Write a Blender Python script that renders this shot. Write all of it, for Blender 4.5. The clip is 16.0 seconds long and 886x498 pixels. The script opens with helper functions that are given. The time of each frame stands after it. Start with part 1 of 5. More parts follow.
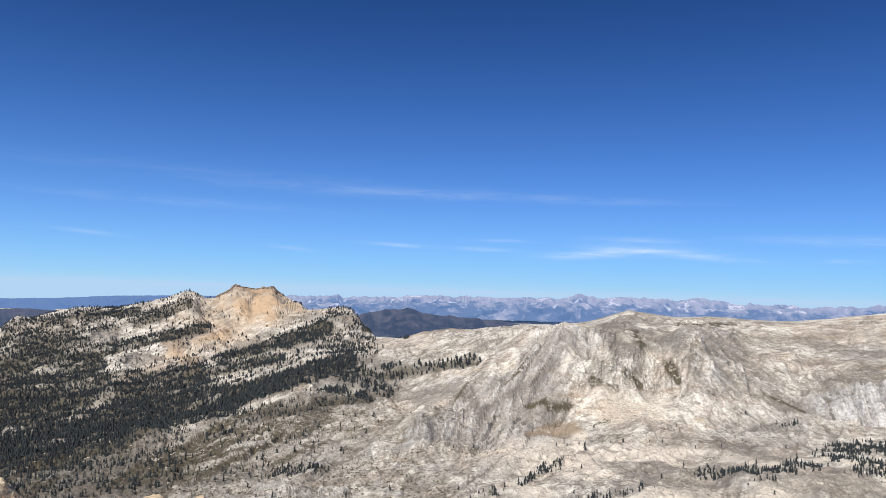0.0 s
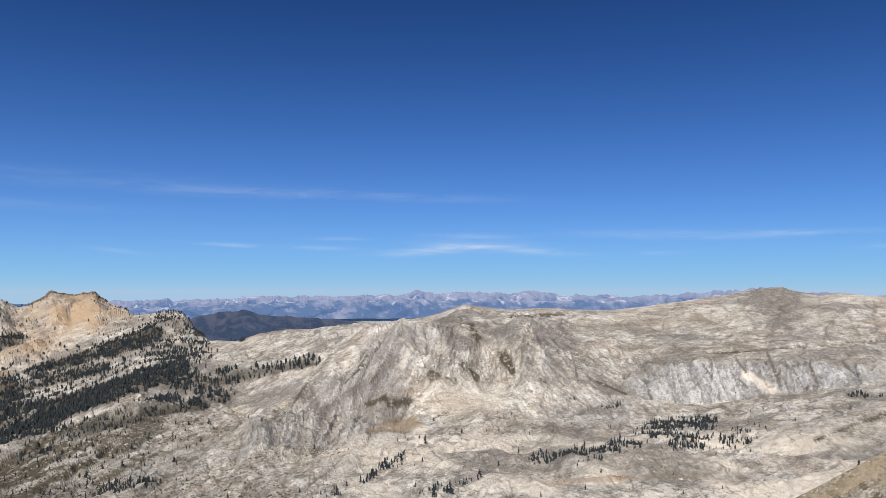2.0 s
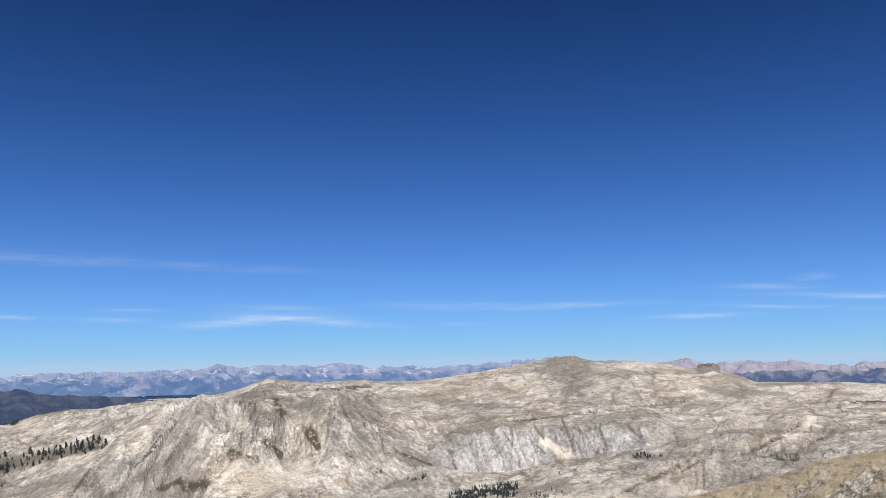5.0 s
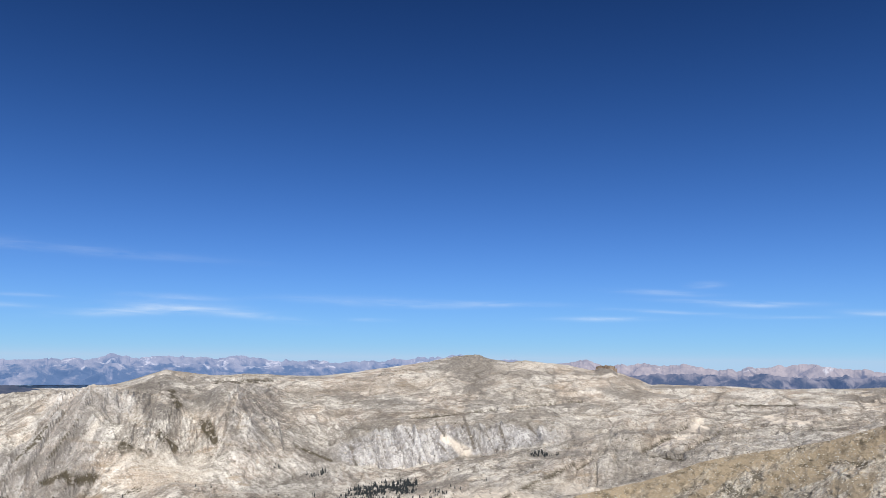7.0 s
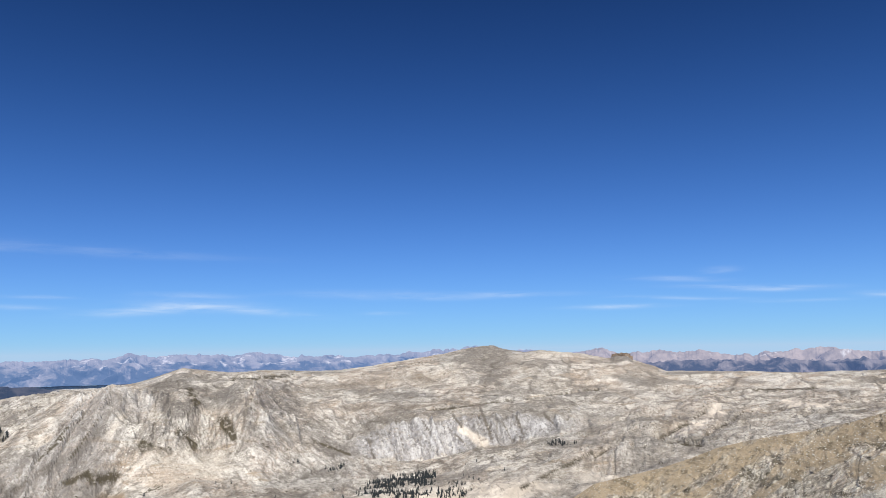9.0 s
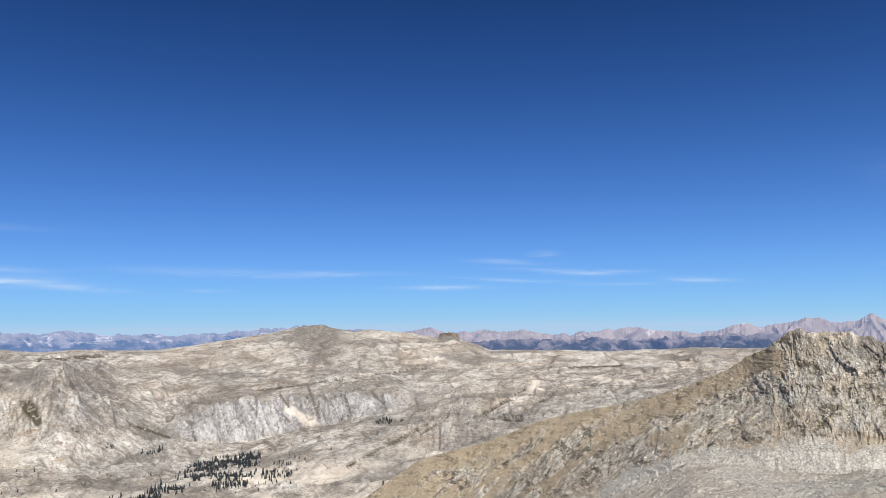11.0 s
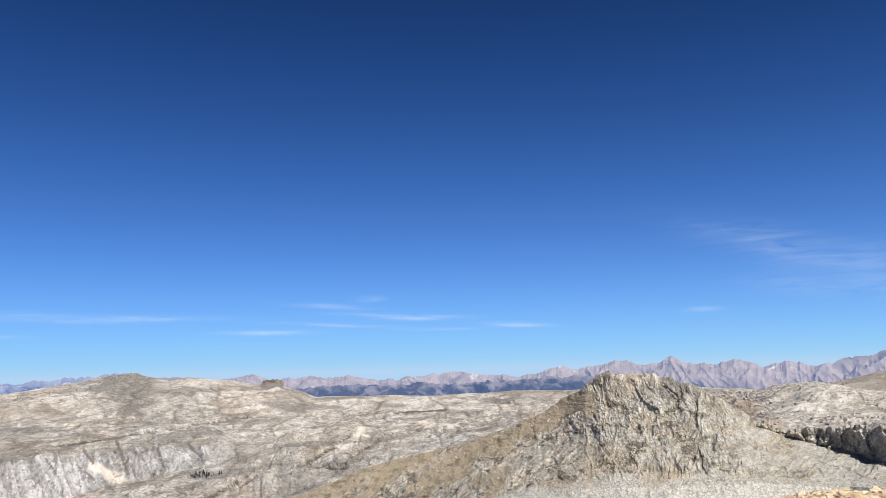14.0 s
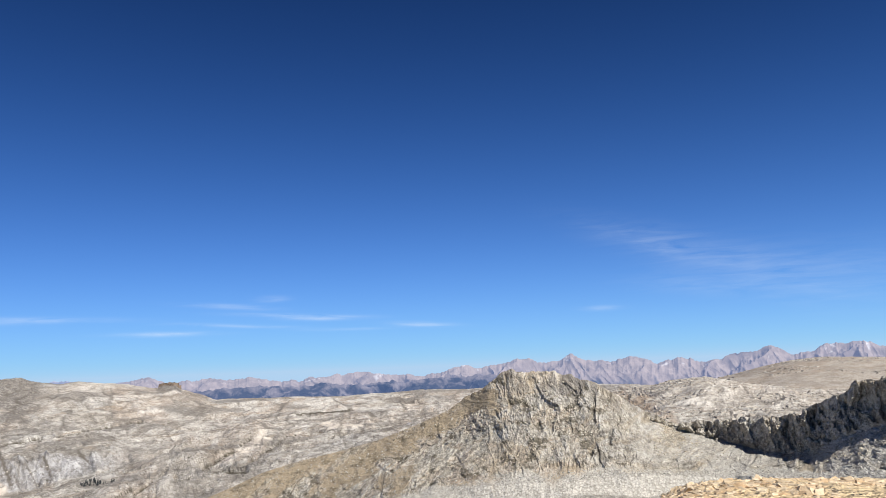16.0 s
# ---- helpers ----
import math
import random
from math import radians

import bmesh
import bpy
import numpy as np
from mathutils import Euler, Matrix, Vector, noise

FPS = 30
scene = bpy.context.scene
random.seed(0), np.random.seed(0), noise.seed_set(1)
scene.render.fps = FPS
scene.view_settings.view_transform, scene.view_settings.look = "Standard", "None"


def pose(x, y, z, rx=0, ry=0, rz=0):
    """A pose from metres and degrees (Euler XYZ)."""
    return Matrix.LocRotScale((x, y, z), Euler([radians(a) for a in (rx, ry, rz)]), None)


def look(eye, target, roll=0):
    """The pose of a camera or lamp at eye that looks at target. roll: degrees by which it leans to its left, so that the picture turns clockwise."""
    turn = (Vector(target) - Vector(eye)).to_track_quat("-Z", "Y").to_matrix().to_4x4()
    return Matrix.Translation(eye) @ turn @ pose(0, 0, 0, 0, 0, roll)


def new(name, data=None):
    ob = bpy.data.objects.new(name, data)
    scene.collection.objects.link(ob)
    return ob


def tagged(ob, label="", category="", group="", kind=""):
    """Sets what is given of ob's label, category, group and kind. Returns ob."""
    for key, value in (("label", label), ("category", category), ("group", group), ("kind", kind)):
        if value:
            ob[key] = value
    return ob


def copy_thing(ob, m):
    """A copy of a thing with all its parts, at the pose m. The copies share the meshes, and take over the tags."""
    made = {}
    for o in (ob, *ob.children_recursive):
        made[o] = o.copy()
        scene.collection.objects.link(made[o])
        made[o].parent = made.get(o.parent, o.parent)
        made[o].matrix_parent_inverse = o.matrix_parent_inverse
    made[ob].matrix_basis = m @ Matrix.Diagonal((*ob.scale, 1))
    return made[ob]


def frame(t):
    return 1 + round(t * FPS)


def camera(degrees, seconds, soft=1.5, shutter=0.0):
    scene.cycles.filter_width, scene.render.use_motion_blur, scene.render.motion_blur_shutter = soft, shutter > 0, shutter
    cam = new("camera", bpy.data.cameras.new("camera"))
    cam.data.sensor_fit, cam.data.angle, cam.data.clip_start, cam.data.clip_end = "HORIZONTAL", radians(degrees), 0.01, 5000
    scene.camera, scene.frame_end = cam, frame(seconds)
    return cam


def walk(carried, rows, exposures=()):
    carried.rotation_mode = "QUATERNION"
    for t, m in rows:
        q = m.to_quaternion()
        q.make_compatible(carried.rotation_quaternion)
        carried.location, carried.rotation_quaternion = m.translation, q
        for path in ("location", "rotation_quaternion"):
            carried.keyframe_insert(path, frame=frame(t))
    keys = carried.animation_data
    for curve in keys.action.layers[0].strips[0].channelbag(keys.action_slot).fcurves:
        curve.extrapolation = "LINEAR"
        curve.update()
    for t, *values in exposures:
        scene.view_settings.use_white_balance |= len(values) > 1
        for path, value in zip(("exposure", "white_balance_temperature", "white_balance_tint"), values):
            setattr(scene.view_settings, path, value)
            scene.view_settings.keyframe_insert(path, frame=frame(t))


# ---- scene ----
# ---- camera: it stands on a summit and turns to the right, held at arm's length ----
EYE, ARM = 1.6, 0.3
cam = camera(58.37, 16.0, soft=0.8)
ROWS = [  # seconds, yaw, pitch, roll
    (0.0, 0.000, 3.000, -1.646),
    (0.5, -0.378, 1.355, -1.641),
    (1.0, -2.952, 0.523, -1.315),
    (1.5, -8.483, 1.646, -0.542),
    (2.0, -11.610, 3.000, 0.056),
    (2.5, -12.574, 3.386, 0.232),
    (3.0, -13.129, 4.150, 0.466),
    (3.5, -13.645, 6.766, 0.236),
    (4.0, -17.128, 7.157, 0.587),
    (4.5, -21.566, 6.839, 0.545),
    (5.0, -25.417, 8.036, 0.924),
    (5.2, -27.508, 8.747, 1.169),
    (7.3, -32.236, 7.566, -0.626),
    (7.5, -31.518, 7.350, -0.792),
    (8.0, -30.567, 7.583, 0.368),
    (8.2, -30.604, 7.908, 0.720),
    (10.3, -34.892, 5.337, -0.158),
    (10.5, -36.521, 5.391, -0.408),
    (11.0, -43.293, 5.567, 0.635),
    (11.5, -48.712, 5.399, 1.956),
    (12.0, -51.177, 5.703, 1.889),
    (12.5, -49.949, 6.757, 2.960),
    (13.0, -49.052, 10.524, 2.762),
    (13.5, -52.168, 8.256, 2.147),
    (14.0, -55.688, 8.596, 1.343),
    (14.5, -58.960, 10.117, 1.348),
    (15.0, -61.137, 10.779, 1.221),
    (15.5, -62.016, 9.635, 1.530),
    (16.0, -62.509, 8.374, 2.063),
]


def held(yaw, pitch, roll):
    a = radians(yaw)
    return pose(-ARM * math.sin(a), ARM * math.cos(a), EYE, 90 + pitch, roll, yaw)


EXPOSURES = [(0.0, 0.38), (0.7, 0.28), (1.5, 0.14), (2.5, 0.15), (4.0, 0.30), (5.0, 0.24), (8.0, 0.29), (11.0, 0.27), (13.5, 0.33), (15.0, 0.42), (16.0, 0.34)]
walk(cam, [(t, held(yaw, pitch, roll)) for t, yaw, pitch, roll in ROWS], EXPOSURES)

# ---- daylight: clear autumn noon, thin cirrus low in the sky ----
SUN_AZ, SUN_EL = -152.0, 43.0   # degrees clockwise from +Y, and above the horizon


class Nodes:
    """Short hands for a node tree."""

    def __init__(self, tree):
        self.tree = tree
        tree.nodes.clear()

    def add(self, kind, values=(), **settings):
        n = self.tree.nodes.new(kind)
        for k, v in settings.items():
            setattr(n, k, v)
        for k, v in dict(values).items():
            if hasattr(v, "is_linked"):
                self.tree.links.new(v, n.inputs[k])
            else:
                n.inputs[k].default_value = v
        return n

    def math(self, op, a, b=0.0, clamp=False):
        return self.add("ShaderNodeMath", {0: a, 1: b}, operation=op, use_clamp=clamp).outputs[0]

    def mix(self, f, a, b, blend="MIX"):
        n = self.add("ShaderNodeMix", {0: f, 6: a, 7: b}, data_type="RGBA", blend_type=blend)
        return n.outputs[2]

    def ramp(self, v, lo, hi, a=0.0, b=1.0):
        return self.add("ShaderNodeMapRange", {0: v, 1: lo, 2: hi, 3: a, 4: b}).outputs[0]

    def noise(self, vec, scale, detail=4.0, rough=0.55, warp=0.0):
        return self.add("ShaderNodeTexNoise", {"Vector": vec, "Scale": scale, "Detail": detail, "Roughness": rough,
                                               "Distortion": warp}).outputs[0]

    def stretch(self, vec, scale, turn=(0, 0, 0)):
        return self.add("ShaderNodeMapping", {"Vector": vec, "Scale": scale, "Rotation": turn}).outputs[0]


def rgb(r, g, b):
    return (r, g, b, 1.0)


world = bpy.data.worlds.new("sky")
scene.world = world
world.use_nodes = True
W = Nodes(world.node_tree)
sky = W.add("ShaderNodeTexSky", sky_type="NISHITA", sun_disc=False, sun_elevation=radians(SUN_EL), sun_rotation=radians(SUN_AZ),
            altitude=3000.0, air_density=1.0, dust_density=0.6, ozone_density=3.0)
way = W.add("ShaderNodeTexCoord").outputs["Generated"]
sep = W.add("ShaderNodeSeparateXYZ", {0: way}).outputs
az = W.math("MULTIPLY", W.math("ARCTAN2", sep[0], sep[1]), 57.2958)
el = W.math("MULTIPLY", W.math("ARCSINE", sep[2]), 57.2958)
# cirrus: azimuth, height, half length, half width, slope, strength
CIRRUS = [
    (-2.6, 3.15, 2.6, 0.13, -0.05, 0.5), (2.6, 3.05, 2.6, 0.16, -0.02, 0.3), (10.6, 2.85, 3.4, 0.25, 0.06, 0.75), (14.0, 3.2, 3.6, 0.34, -0.02, 0.7), (18.6, 2.75, 3.2, 0.22, -0.08, 0.5), (4.2, 3.72, 1.8, 0.12, 0.0, 0.35),
    (13.5, 3.9, 3.0, 0.2, -0.02, 0.35), (25.5, 4.0, 5.0, 0.25, -0.01, 0.3), (36.0, 3.82, 4.0, 0.16, -0.01, 0.5), (27.0, 2.6, 1.4, 0.12, 0.0, 0.25), (31.0, 3.7, 4.5, 0.2, 0.0, 0.3),
    (-24.0, 3.2, 2.0, 0.13, -0.08, 0.3), (-10.8, 2.7, 1.6, 0.16, -0.1, 0.3), (-19.0, 5.6, 8.0, 0.3, -0.02, 0.16), (-3.0, 6.9, 11.0, 0.32, -0.01, 0.22), (-14.0, 7.6, 14.0, 0.4, -0.02, 0.10), (9.0, 6.7, 7.0, 0.25, -0.03, 0.16),
    (47.6, 4.6, 2.6, 0.17, -0.06, 0.45), (50.5, 5.08, 1.0, 0.20, 0.0, 0.45), (54.3, 3.68, 2.6, 0.16, -0.01, 0.65), (51.0, 3.95, 3.4, 0.14, -0.04, 0.4), (48.0, 3.25, 4.0, 0.13, -0.05, 0.4), (43.4, 2.78, 2.8, 0.15, 0.0, 0.6),
    (56.0, 2.85, 2.4, 0.11, 0.0, 0.4), (61.2, 3.0, 2.0, 0.18, -0.06, 0.65), (74.0, 3.65, 1.2, 0.17, 0.0, 0.4), (78.5, 7.9, 5.0, 1.0, -0.30, 0.22), (84.0, 5.8, 6.0, 1.6, -0.25, 0.16), (80.0, 4.9, 4.0, 0.6, -0.1, 0.14), (90.0, 5.0, 6.0, 1.8, -0.1, 0.14)]
total = None
for a0, e0, la, le, slope, power in CIRRUS:
    da = W.math("SUBTRACT", az, a0)
    u = W.math("DIVIDE", da, la)
    v = W.math("DIVIDE", W.math("SUBTRACT", W.math("SUBTRACT", el, e0), W.math("MULTIPLY", da, slope)), le)
    d = W.math("ADD", W.math("MULTIPLY", u, u), W.math("MULTIPLY", v, v))
    g = W.math("MULTIPLY", W.math("EXPONENT", W.math("MULTIPLY", d, -1.0)), power)
    total = g if total is None else W.math("ADD", total, g)
flow = W.add("ShaderNodeCombineXYZ", {0: W.math("MULTIPLY", az, 0.22), 1: W.math("MULTIPLY", el, 1.9), 2: 0.0}).outputs[0]
wisps = W.ramp(W.noise(flow, 1.0, 6.0, 0.6, 0.6), 0.3, 0.75)
cover = W.math("MULTIPLY", W.math("MULTIPLY", total, 1.5), wisps, clamp=True)
deep = W.add("ShaderNodeGamma", {"Color": W.mix(1.0, sky.outputs[0], rgb(0.1, 0.1, 0.1), "MULTIPLY"), "Gamma": 1.4}).outputs[0]
tint = W.mix(1.0, deep, rgb(2.25, 4.6, 8.3), "MULTIPLY")   # thin, deep blue mountain air
thin = W.math("EXPONENT", W.math("MULTIPLY", W.math("MINIMUM", W.math("MAXIMUM", el, 0.0), 40.0), -0.090))
even = W.mix(1.0, rgb(0.72, 3.1, 11.2), W.add("ShaderNodeCombineXYZ", {0: thin, 1: thin, 2: thin}).outputs[0], "MULTIPLY")
tint = W.mix(0.65, tint, even)   # the blue is much the same all round at this height
haze = W.math("EXPONENT", W.math("MULTIPLY", W.math("MAXIMUM", el, 0.0), -0.20))
tint = W.mix(W.math("MULTIPLY", haze, 0.85), tint, rgb(2.45, 4.85, 6.9))
tint = W.mix(W.math("EXPONENT", W.math("MULTIPLY", W.math("MAXIMUM", el, 0.0), -0.55)), tint, rgb(2.5, 5.0, 7.2))
tint = W.mix(W.math("EXPONENT", W.math("MULTIPLY", W.math("MAXIMUM", el, 0.0), -2.0)), tint, rgb(3.5, 5.1, 6.9))
cloud = W.mix(W.math("MULTIPLY", cover, 0.45), tint, rgb(7.0, 7.6, 8.2))
back = W.add("ShaderNodeBackground", {"Color": cloud, "Strength": 0.1})
W.tree.links.new(back.outputs[0], W.add("ShaderNodeOutputWorld").inputs[0])

lamp = bpy.data.lights.new("sun", "SUN")
lamp.energy, lamp.angle, lamp.color = 5.0, radians(0.53), (1.0, 0.95, 0.87)
sun_way = Vector((math.sin(radians(SUN_AZ)) * math.cos(radians(SUN_EL)), math.cos(radians(SUN_AZ)) * math.cos(radians(SUN_EL)),
                  math.sin(radians(SUN_EL))))
new("sun", lamp).matrix_world = look(sun_way * 100, (0, 0, 0))

# ---- numbers: noise and profiles ----


def hashed(ix, iy, seed):
    h = (ix.astype(np.int64) * 374761393 + iy.astype(np.int64) * 668265263 + seed * 974634777) & 0xFFFFFFFF
    h = ((h ^ (h >> 13)) * 1274126177) & 0xFFFFFFFF
    return ((h ^ (h >> 16)) & 0xFFFFFF) / float(0x1000000)


def value2(x, y, seed=0):
    """Smooth noise of the plane, -1 to 1."""
    fx, fy = np.floor(x), np.floor(y)
    u, v = x - fx, y - fy
    u, v = u * u * u * (u * (u * 6 - 15) + 10), v * v * v * (v * (v * 6 - 15) + 10)
    a, b = hashed(fx, fy, seed), hashed(fx + 1, fy, seed)
    c, d = hashed(fx, fy + 1, seed), hashed(fx + 1, fy + 1, seed)
    return 2 * ((a * (1 - u) + b * u) * (1 - v) + (c * (1 - u) + d * u) * v) - 1


def fbm(x, y, octaves=4, seed=0, gain=0.5):
    out, amp = 0.0, 1.0
    for i in range(octaves):
        out = out + amp * value2(x, y, seed + i)
        x, y, amp = x * 1.79 + y * 0.87 + 3.1, y * 1.79 - x * 0.87 + 7.7, amp * gain
    return out


def ridged(x, y, octaves=4, seed=0, gain=0.5):
    out, amp = 0.0, 1.0
    for i in range(octaves):
        out = out + amp * (1 - 2 * np.abs(value2(x, y, seed + i)))
        x, y, amp = x * 1.79 + y * 0.87 + 3.1, y * 1.79 - x * 0.87 + 7.7, amp * gain
    return out


def blocks(x, y, seed=0):
    """Broken cells of the plane: each cell's own value (-1 to 1), the way to its edge, and its tilted face."""
    fx, fy = np.floor(x), np.floor(y)
    best, second, val, tip = np.full(x.shape, 9.0), np.full(x.shape, 9.0), np.zeros(x.shape), np.zeros(x.shape)
    for i in (-1, 0, 1):
        for j in (-1, 0, 1):
            cx, cy = fx + i, fy + j
            h1, h2, h3 = hashed(cx, cy, seed), hashed(cx, cy, seed + 1), hashed(cx, cy, seed + 2)
            dx, dy = cx + h1 - x, cy + h2 - y
            d = dx * dx + dy * dy
            closer = d < best
            second = np.where(closer, best, np.minimum(second, d))
            val = np.where(closer, h3, val)
            tip = np.where(closer, ((h3 * 7.31) % 1 * 2 - 1) * dx + ((h3 * 13.7) % 1 * 2 - 1) * dy, tip)
            best = np.where(closer, d, best)
    return 2 * val - 1, np.sqrt(second) - np.sqrt(best), tip


def smooth(lo, hi, v):
    t = np.clip((v - lo) / (hi - lo), 0, 1)
    return t * t * (3 - 2 * t)


def bell(v, middle, half):
    return np.exp(-((v - middle) / half) ** 2)


def height(r, e):
    """The height of a place r metres off that is seen e degrees up."""
    return EYE + r * np.tan(np.radians(e))


def lay(degrees, table):
    """Columns of a table of rows (azimuth, a, b) at the azimuths given."""
    t = np.array(table)
    return [np.interp(degrees, t[:, 0], t[:, i], period=360) for i in range(1, t.shape[1])]


def hermite(knots_r, knots_z, r):
    """Monotone cubic through the knots (k, columns) at radii r (rows) or (rows, columns): heights (rows, columns)."""
    r = r[:, None] if r.ndim == 1 else r
    h = np.diff(knots_r, axis=0)
    d = np.diff(knots_z, axis=0) / h
    m = np.zeros_like(knots_z)
    same = d[:-1] * d[1:] > 0
    m[1:-1] = np.where(same, 2 * d[:-1] * d[1:] / np.where(same, d[:-1] + d[1:], 1), 0)
    m[0], m[-1] = d[0], d[-1]
    out = np.zeros((len(r), knots_r.shape[1]))
    for k in range(len(h)):
        t = (r - knots_r[k]) / h[k]
        inside = (t >= 0) & (t <= 1) if k else t <= 1
        t = np.clip(t, 0, 1)
        v = ((1 + 2 * t) * (1 - t) ** 2 * knots_z[k] + t * (1 - t) ** 2 * h[k] * m[k]
             + t * t * (3 - 2 * t) * knots_z[k + 1] + t * t * (t - 1) * h[k] * m[k + 1])
        out = np.where(inside, v, out)
    return out


def grid_mesh(name, x, y, z, wrap=False, attributes=(), smooth_faces=True):
    """A sheet from arrays (rows, columns)."""
    n, m = x.shape
    cols = m if wrap else m - 1
    i, j = np.meshgrid(np.arange(n - 1), np.arange(cols), indexing="ij")
    k = (j + 1) % m
    quads = np.stack([i * m + j, i * m + k, (i + 1) * m + k, (i + 1) * m + j], -1).reshape(-1, 4)[:, ::-1]
    return raw_mesh(name, np.stack([x, y, z], -1).reshape(-1, 3), quads, attributes, smooth_faces)


def raw_mesh(name, points, faces, attributes=(), smooth_faces=False):
    """A mesh from arrays of points and of faces that all have as many corners."""
    me = bpy.data.meshes.new(name)
    count, corners = faces.shape
    me.vertices.add(len(points))
    me.vertices.foreach_set("co", np.asarray(points, np.float32).ravel())
    me.loops.add(count * corners)
    me.loops.foreach_set("vertex_index", np.asarray(faces, np.int32).ravel())
    me.polygons.add(count)
    me.polygons.foreach_set("loop_start", np.arange(0, count * corners, corners, dtype=np.int32))
    me.polygons.foreach_set("use_smooth", np.full(count, smooth_faces))
    me.update(calc_edges=True)
    for key, values in dict(attributes).items():
        me.attributes.new(key, "FLOAT", "POINT").data.foreach_set("value", np.asarray(values, np.float32).ravel())
    return me


# ---- materials ----


def material(name):
    m = bpy.data.materials.new(name)
    m.use_nodes = True
    return m, Nodes(m.node_tree)


def finish(t, colour, rough, bump=None, depth=1.0, air=None):
    p = t.add("ShaderNodeBsdfPrincipled", {"Base Color": colour, "Roughness": rough, "Specular IOR Level": 0.25})
    if bump is not None:
        t.tree.links.new(t.add("ShaderNodeBump", {"Height": bump, "Distance": depth, "Strength": 1.0}).outputs[0], p.inputs["Normal"])
    # distance haze painted on: the surface itself gives off this colour
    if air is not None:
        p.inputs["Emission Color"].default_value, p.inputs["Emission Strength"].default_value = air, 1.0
    t.tree.links.new(p.outputs[0], t.add("ShaderNodeOutputMaterial").inputs[0])


def attribute(t, key):
    return t.add("ShaderNodeAttribute", attribute_name=key).outputs["Fac"]


def granite(name, cold, warm, pale, dark, soil, joints=(), grain=1.0, mottle=1.0, bright=0.45):
    """Weathered granite in metres: broad tints, faces and cracks stored with the mesh, lichen, ledge grass, soil, scree."""
    m, t = material(name)
    p = t.add("ShaderNodeNewGeometry").outputs["Position"]
    broad = t.noise(p, 0.010 * grain, 5, 0.6, 0.5)
    patch = t.noise(p, 0.045 * grain, 6, 0.65, 0.4)
    fine = t.noise(p, 0.30 * grain, 6, 0.7)
    grit = t.noise(p, 1.0 * grain, 5, 0.75)
    c = t.mix(t.ramp(broad, 0.40, 0.60), cold, warm)
    c = t.mix(t.math("MULTIPLY", attribute(t, "warm"), 0.6), c, t.mix(patch, rgb(0.56, 0.43, 0.32), rgb(0.44, 0.33, 0.25)))
    # each slab's own tone, broken up by lichen patches
    tone = t.math("ADD", attribute(t, "tone"), t.math("MULTIPLY", t.math("SUBTRACT", patch, 0.5), 2.2))
    tone = t.math("ADD", tone, t.math("MULTIPLY", t.math("SUBTRACT", fine, 0.5), 1.6))
    c = t.mix(t.ramp(tone, 0.05, 0.95, 0.0, 0.85), c, pale)
    c = t.mix(t.ramp(tone, -0.10, -0.95, 0.0, 0.85), c, dark)
    c = t.mix(t.ramp(fine, 0.37, 0.46, 0.5 * mottle, 0.0), c, rgb(0.17, 0.145, 0.12))
    c = t.mix(t.ramp(grit, 0.36, 0.46, 0.55 * mottle, 0.0), c, rgb(0.13, 0.11, 0.09))
    c = t.mix(t.ramp(grit, 0.53, 0.66, 0.0, 0.55 * mottle), c, pale)
    # joints: thin dark cracks and stretched faces; each set runs its own way in an upright plane
    for key, facing, turn, size, length in joints:
        gate = attribute(t, key)
        plane = t.add("ShaderNodeMapping", {"Vector": p, "Rotation": (0, 0, radians(facing))}).outputs[0]
        axes = t.add("ShaderNodeSeparateXYZ", {0: t.add("ShaderNodeMapping", {"Vector": plane, "Rotation": (0, radians(turn), 0)}).outputs[0]}).outputs
        for k, (fineness, most) in enumerate(((1.0, 0.9), (3.1, 0.75))):
            f = fineness / size
            at = t.add("ShaderNodeCombineXYZ", {0: t.math("MULTIPLY", axes[0], f / length), 1: t.math("MULTIPLY", axes[1], 0.25 * f), 2: t.math("MULTIPLY", axes[2], f)}).outputs[0]
            n = t.noise(at, 1.0, 4, 0.62, 0.5)
            c = t.mix(t.math("MULTIPLY", gate, t.ramp(n, 0.52, 0.63, 0.0, bright)), c, pale)
            c = t.mix(t.math("MULTIPLY", gate, t.ramp(n, 0.46, 0.36, 0.0, 0.75)), c, dark)
            line = t.ramp(t.math("ABSOLUTE", t.math("SUBTRACT", n, 0.47), 0.0), 0.005, 0.026, most, 0.0)
            c = t.mix(t.math("MULTIPLY", t.math("MULTIPLY", gate, line), t.ramp(patch, 0.36, 0.56, 1.0, 0.15)), c, rgb(0.13, 0.115, 0.10))
    # thin grass and heath that follow the ledges
    sward = t.noise(t.stretch(p, (0.014 * grain, 0.030 * grain, 0.12 * grain), (0, 0, radians(-30))), 1.0, 6, 0.7, 0.8)
    c = t.mix(t.ramp(sward, 0.57, 0.68, 0.0, 0.6), c, rgb(0.29, 0.21, 0.125))
    # cracks that wander in groups
    for scale, width, most in (((0.018, 0.034, 0.06), 0.014, 0.6), ((0.075, 0.11, 0.2), 0.022, 0.5)):
        crack = t.noise(t.stretch(p, [v * grain for v in scale], (0, 0, radians(-30))), 1.0, 5, 0.62, 0.7)
        line = t.ramp(t.math("ABSOLUTE", t.math("SUBTRACT", crack, 0.5), 0.0), 0.0, width, most, 0.0)
        c = t.mix(t.math("MULTIPLY", line, t.ramp(patch, 0.60, 0.44, 0.0, 1.0)), c, rgb(0.14, 0.12, 0.10))
    # dwarf shrubs, boulders and their shadows, too small to model, painted as specks
    speck = t.add("ShaderNodeTexVoronoi", {"Vector": p, "Scale": 0.16 * grain}, feature="F1")
    lot = t.add("ShaderNodeSeparateColor", {0: speck.outputs["Color"]}).outputs
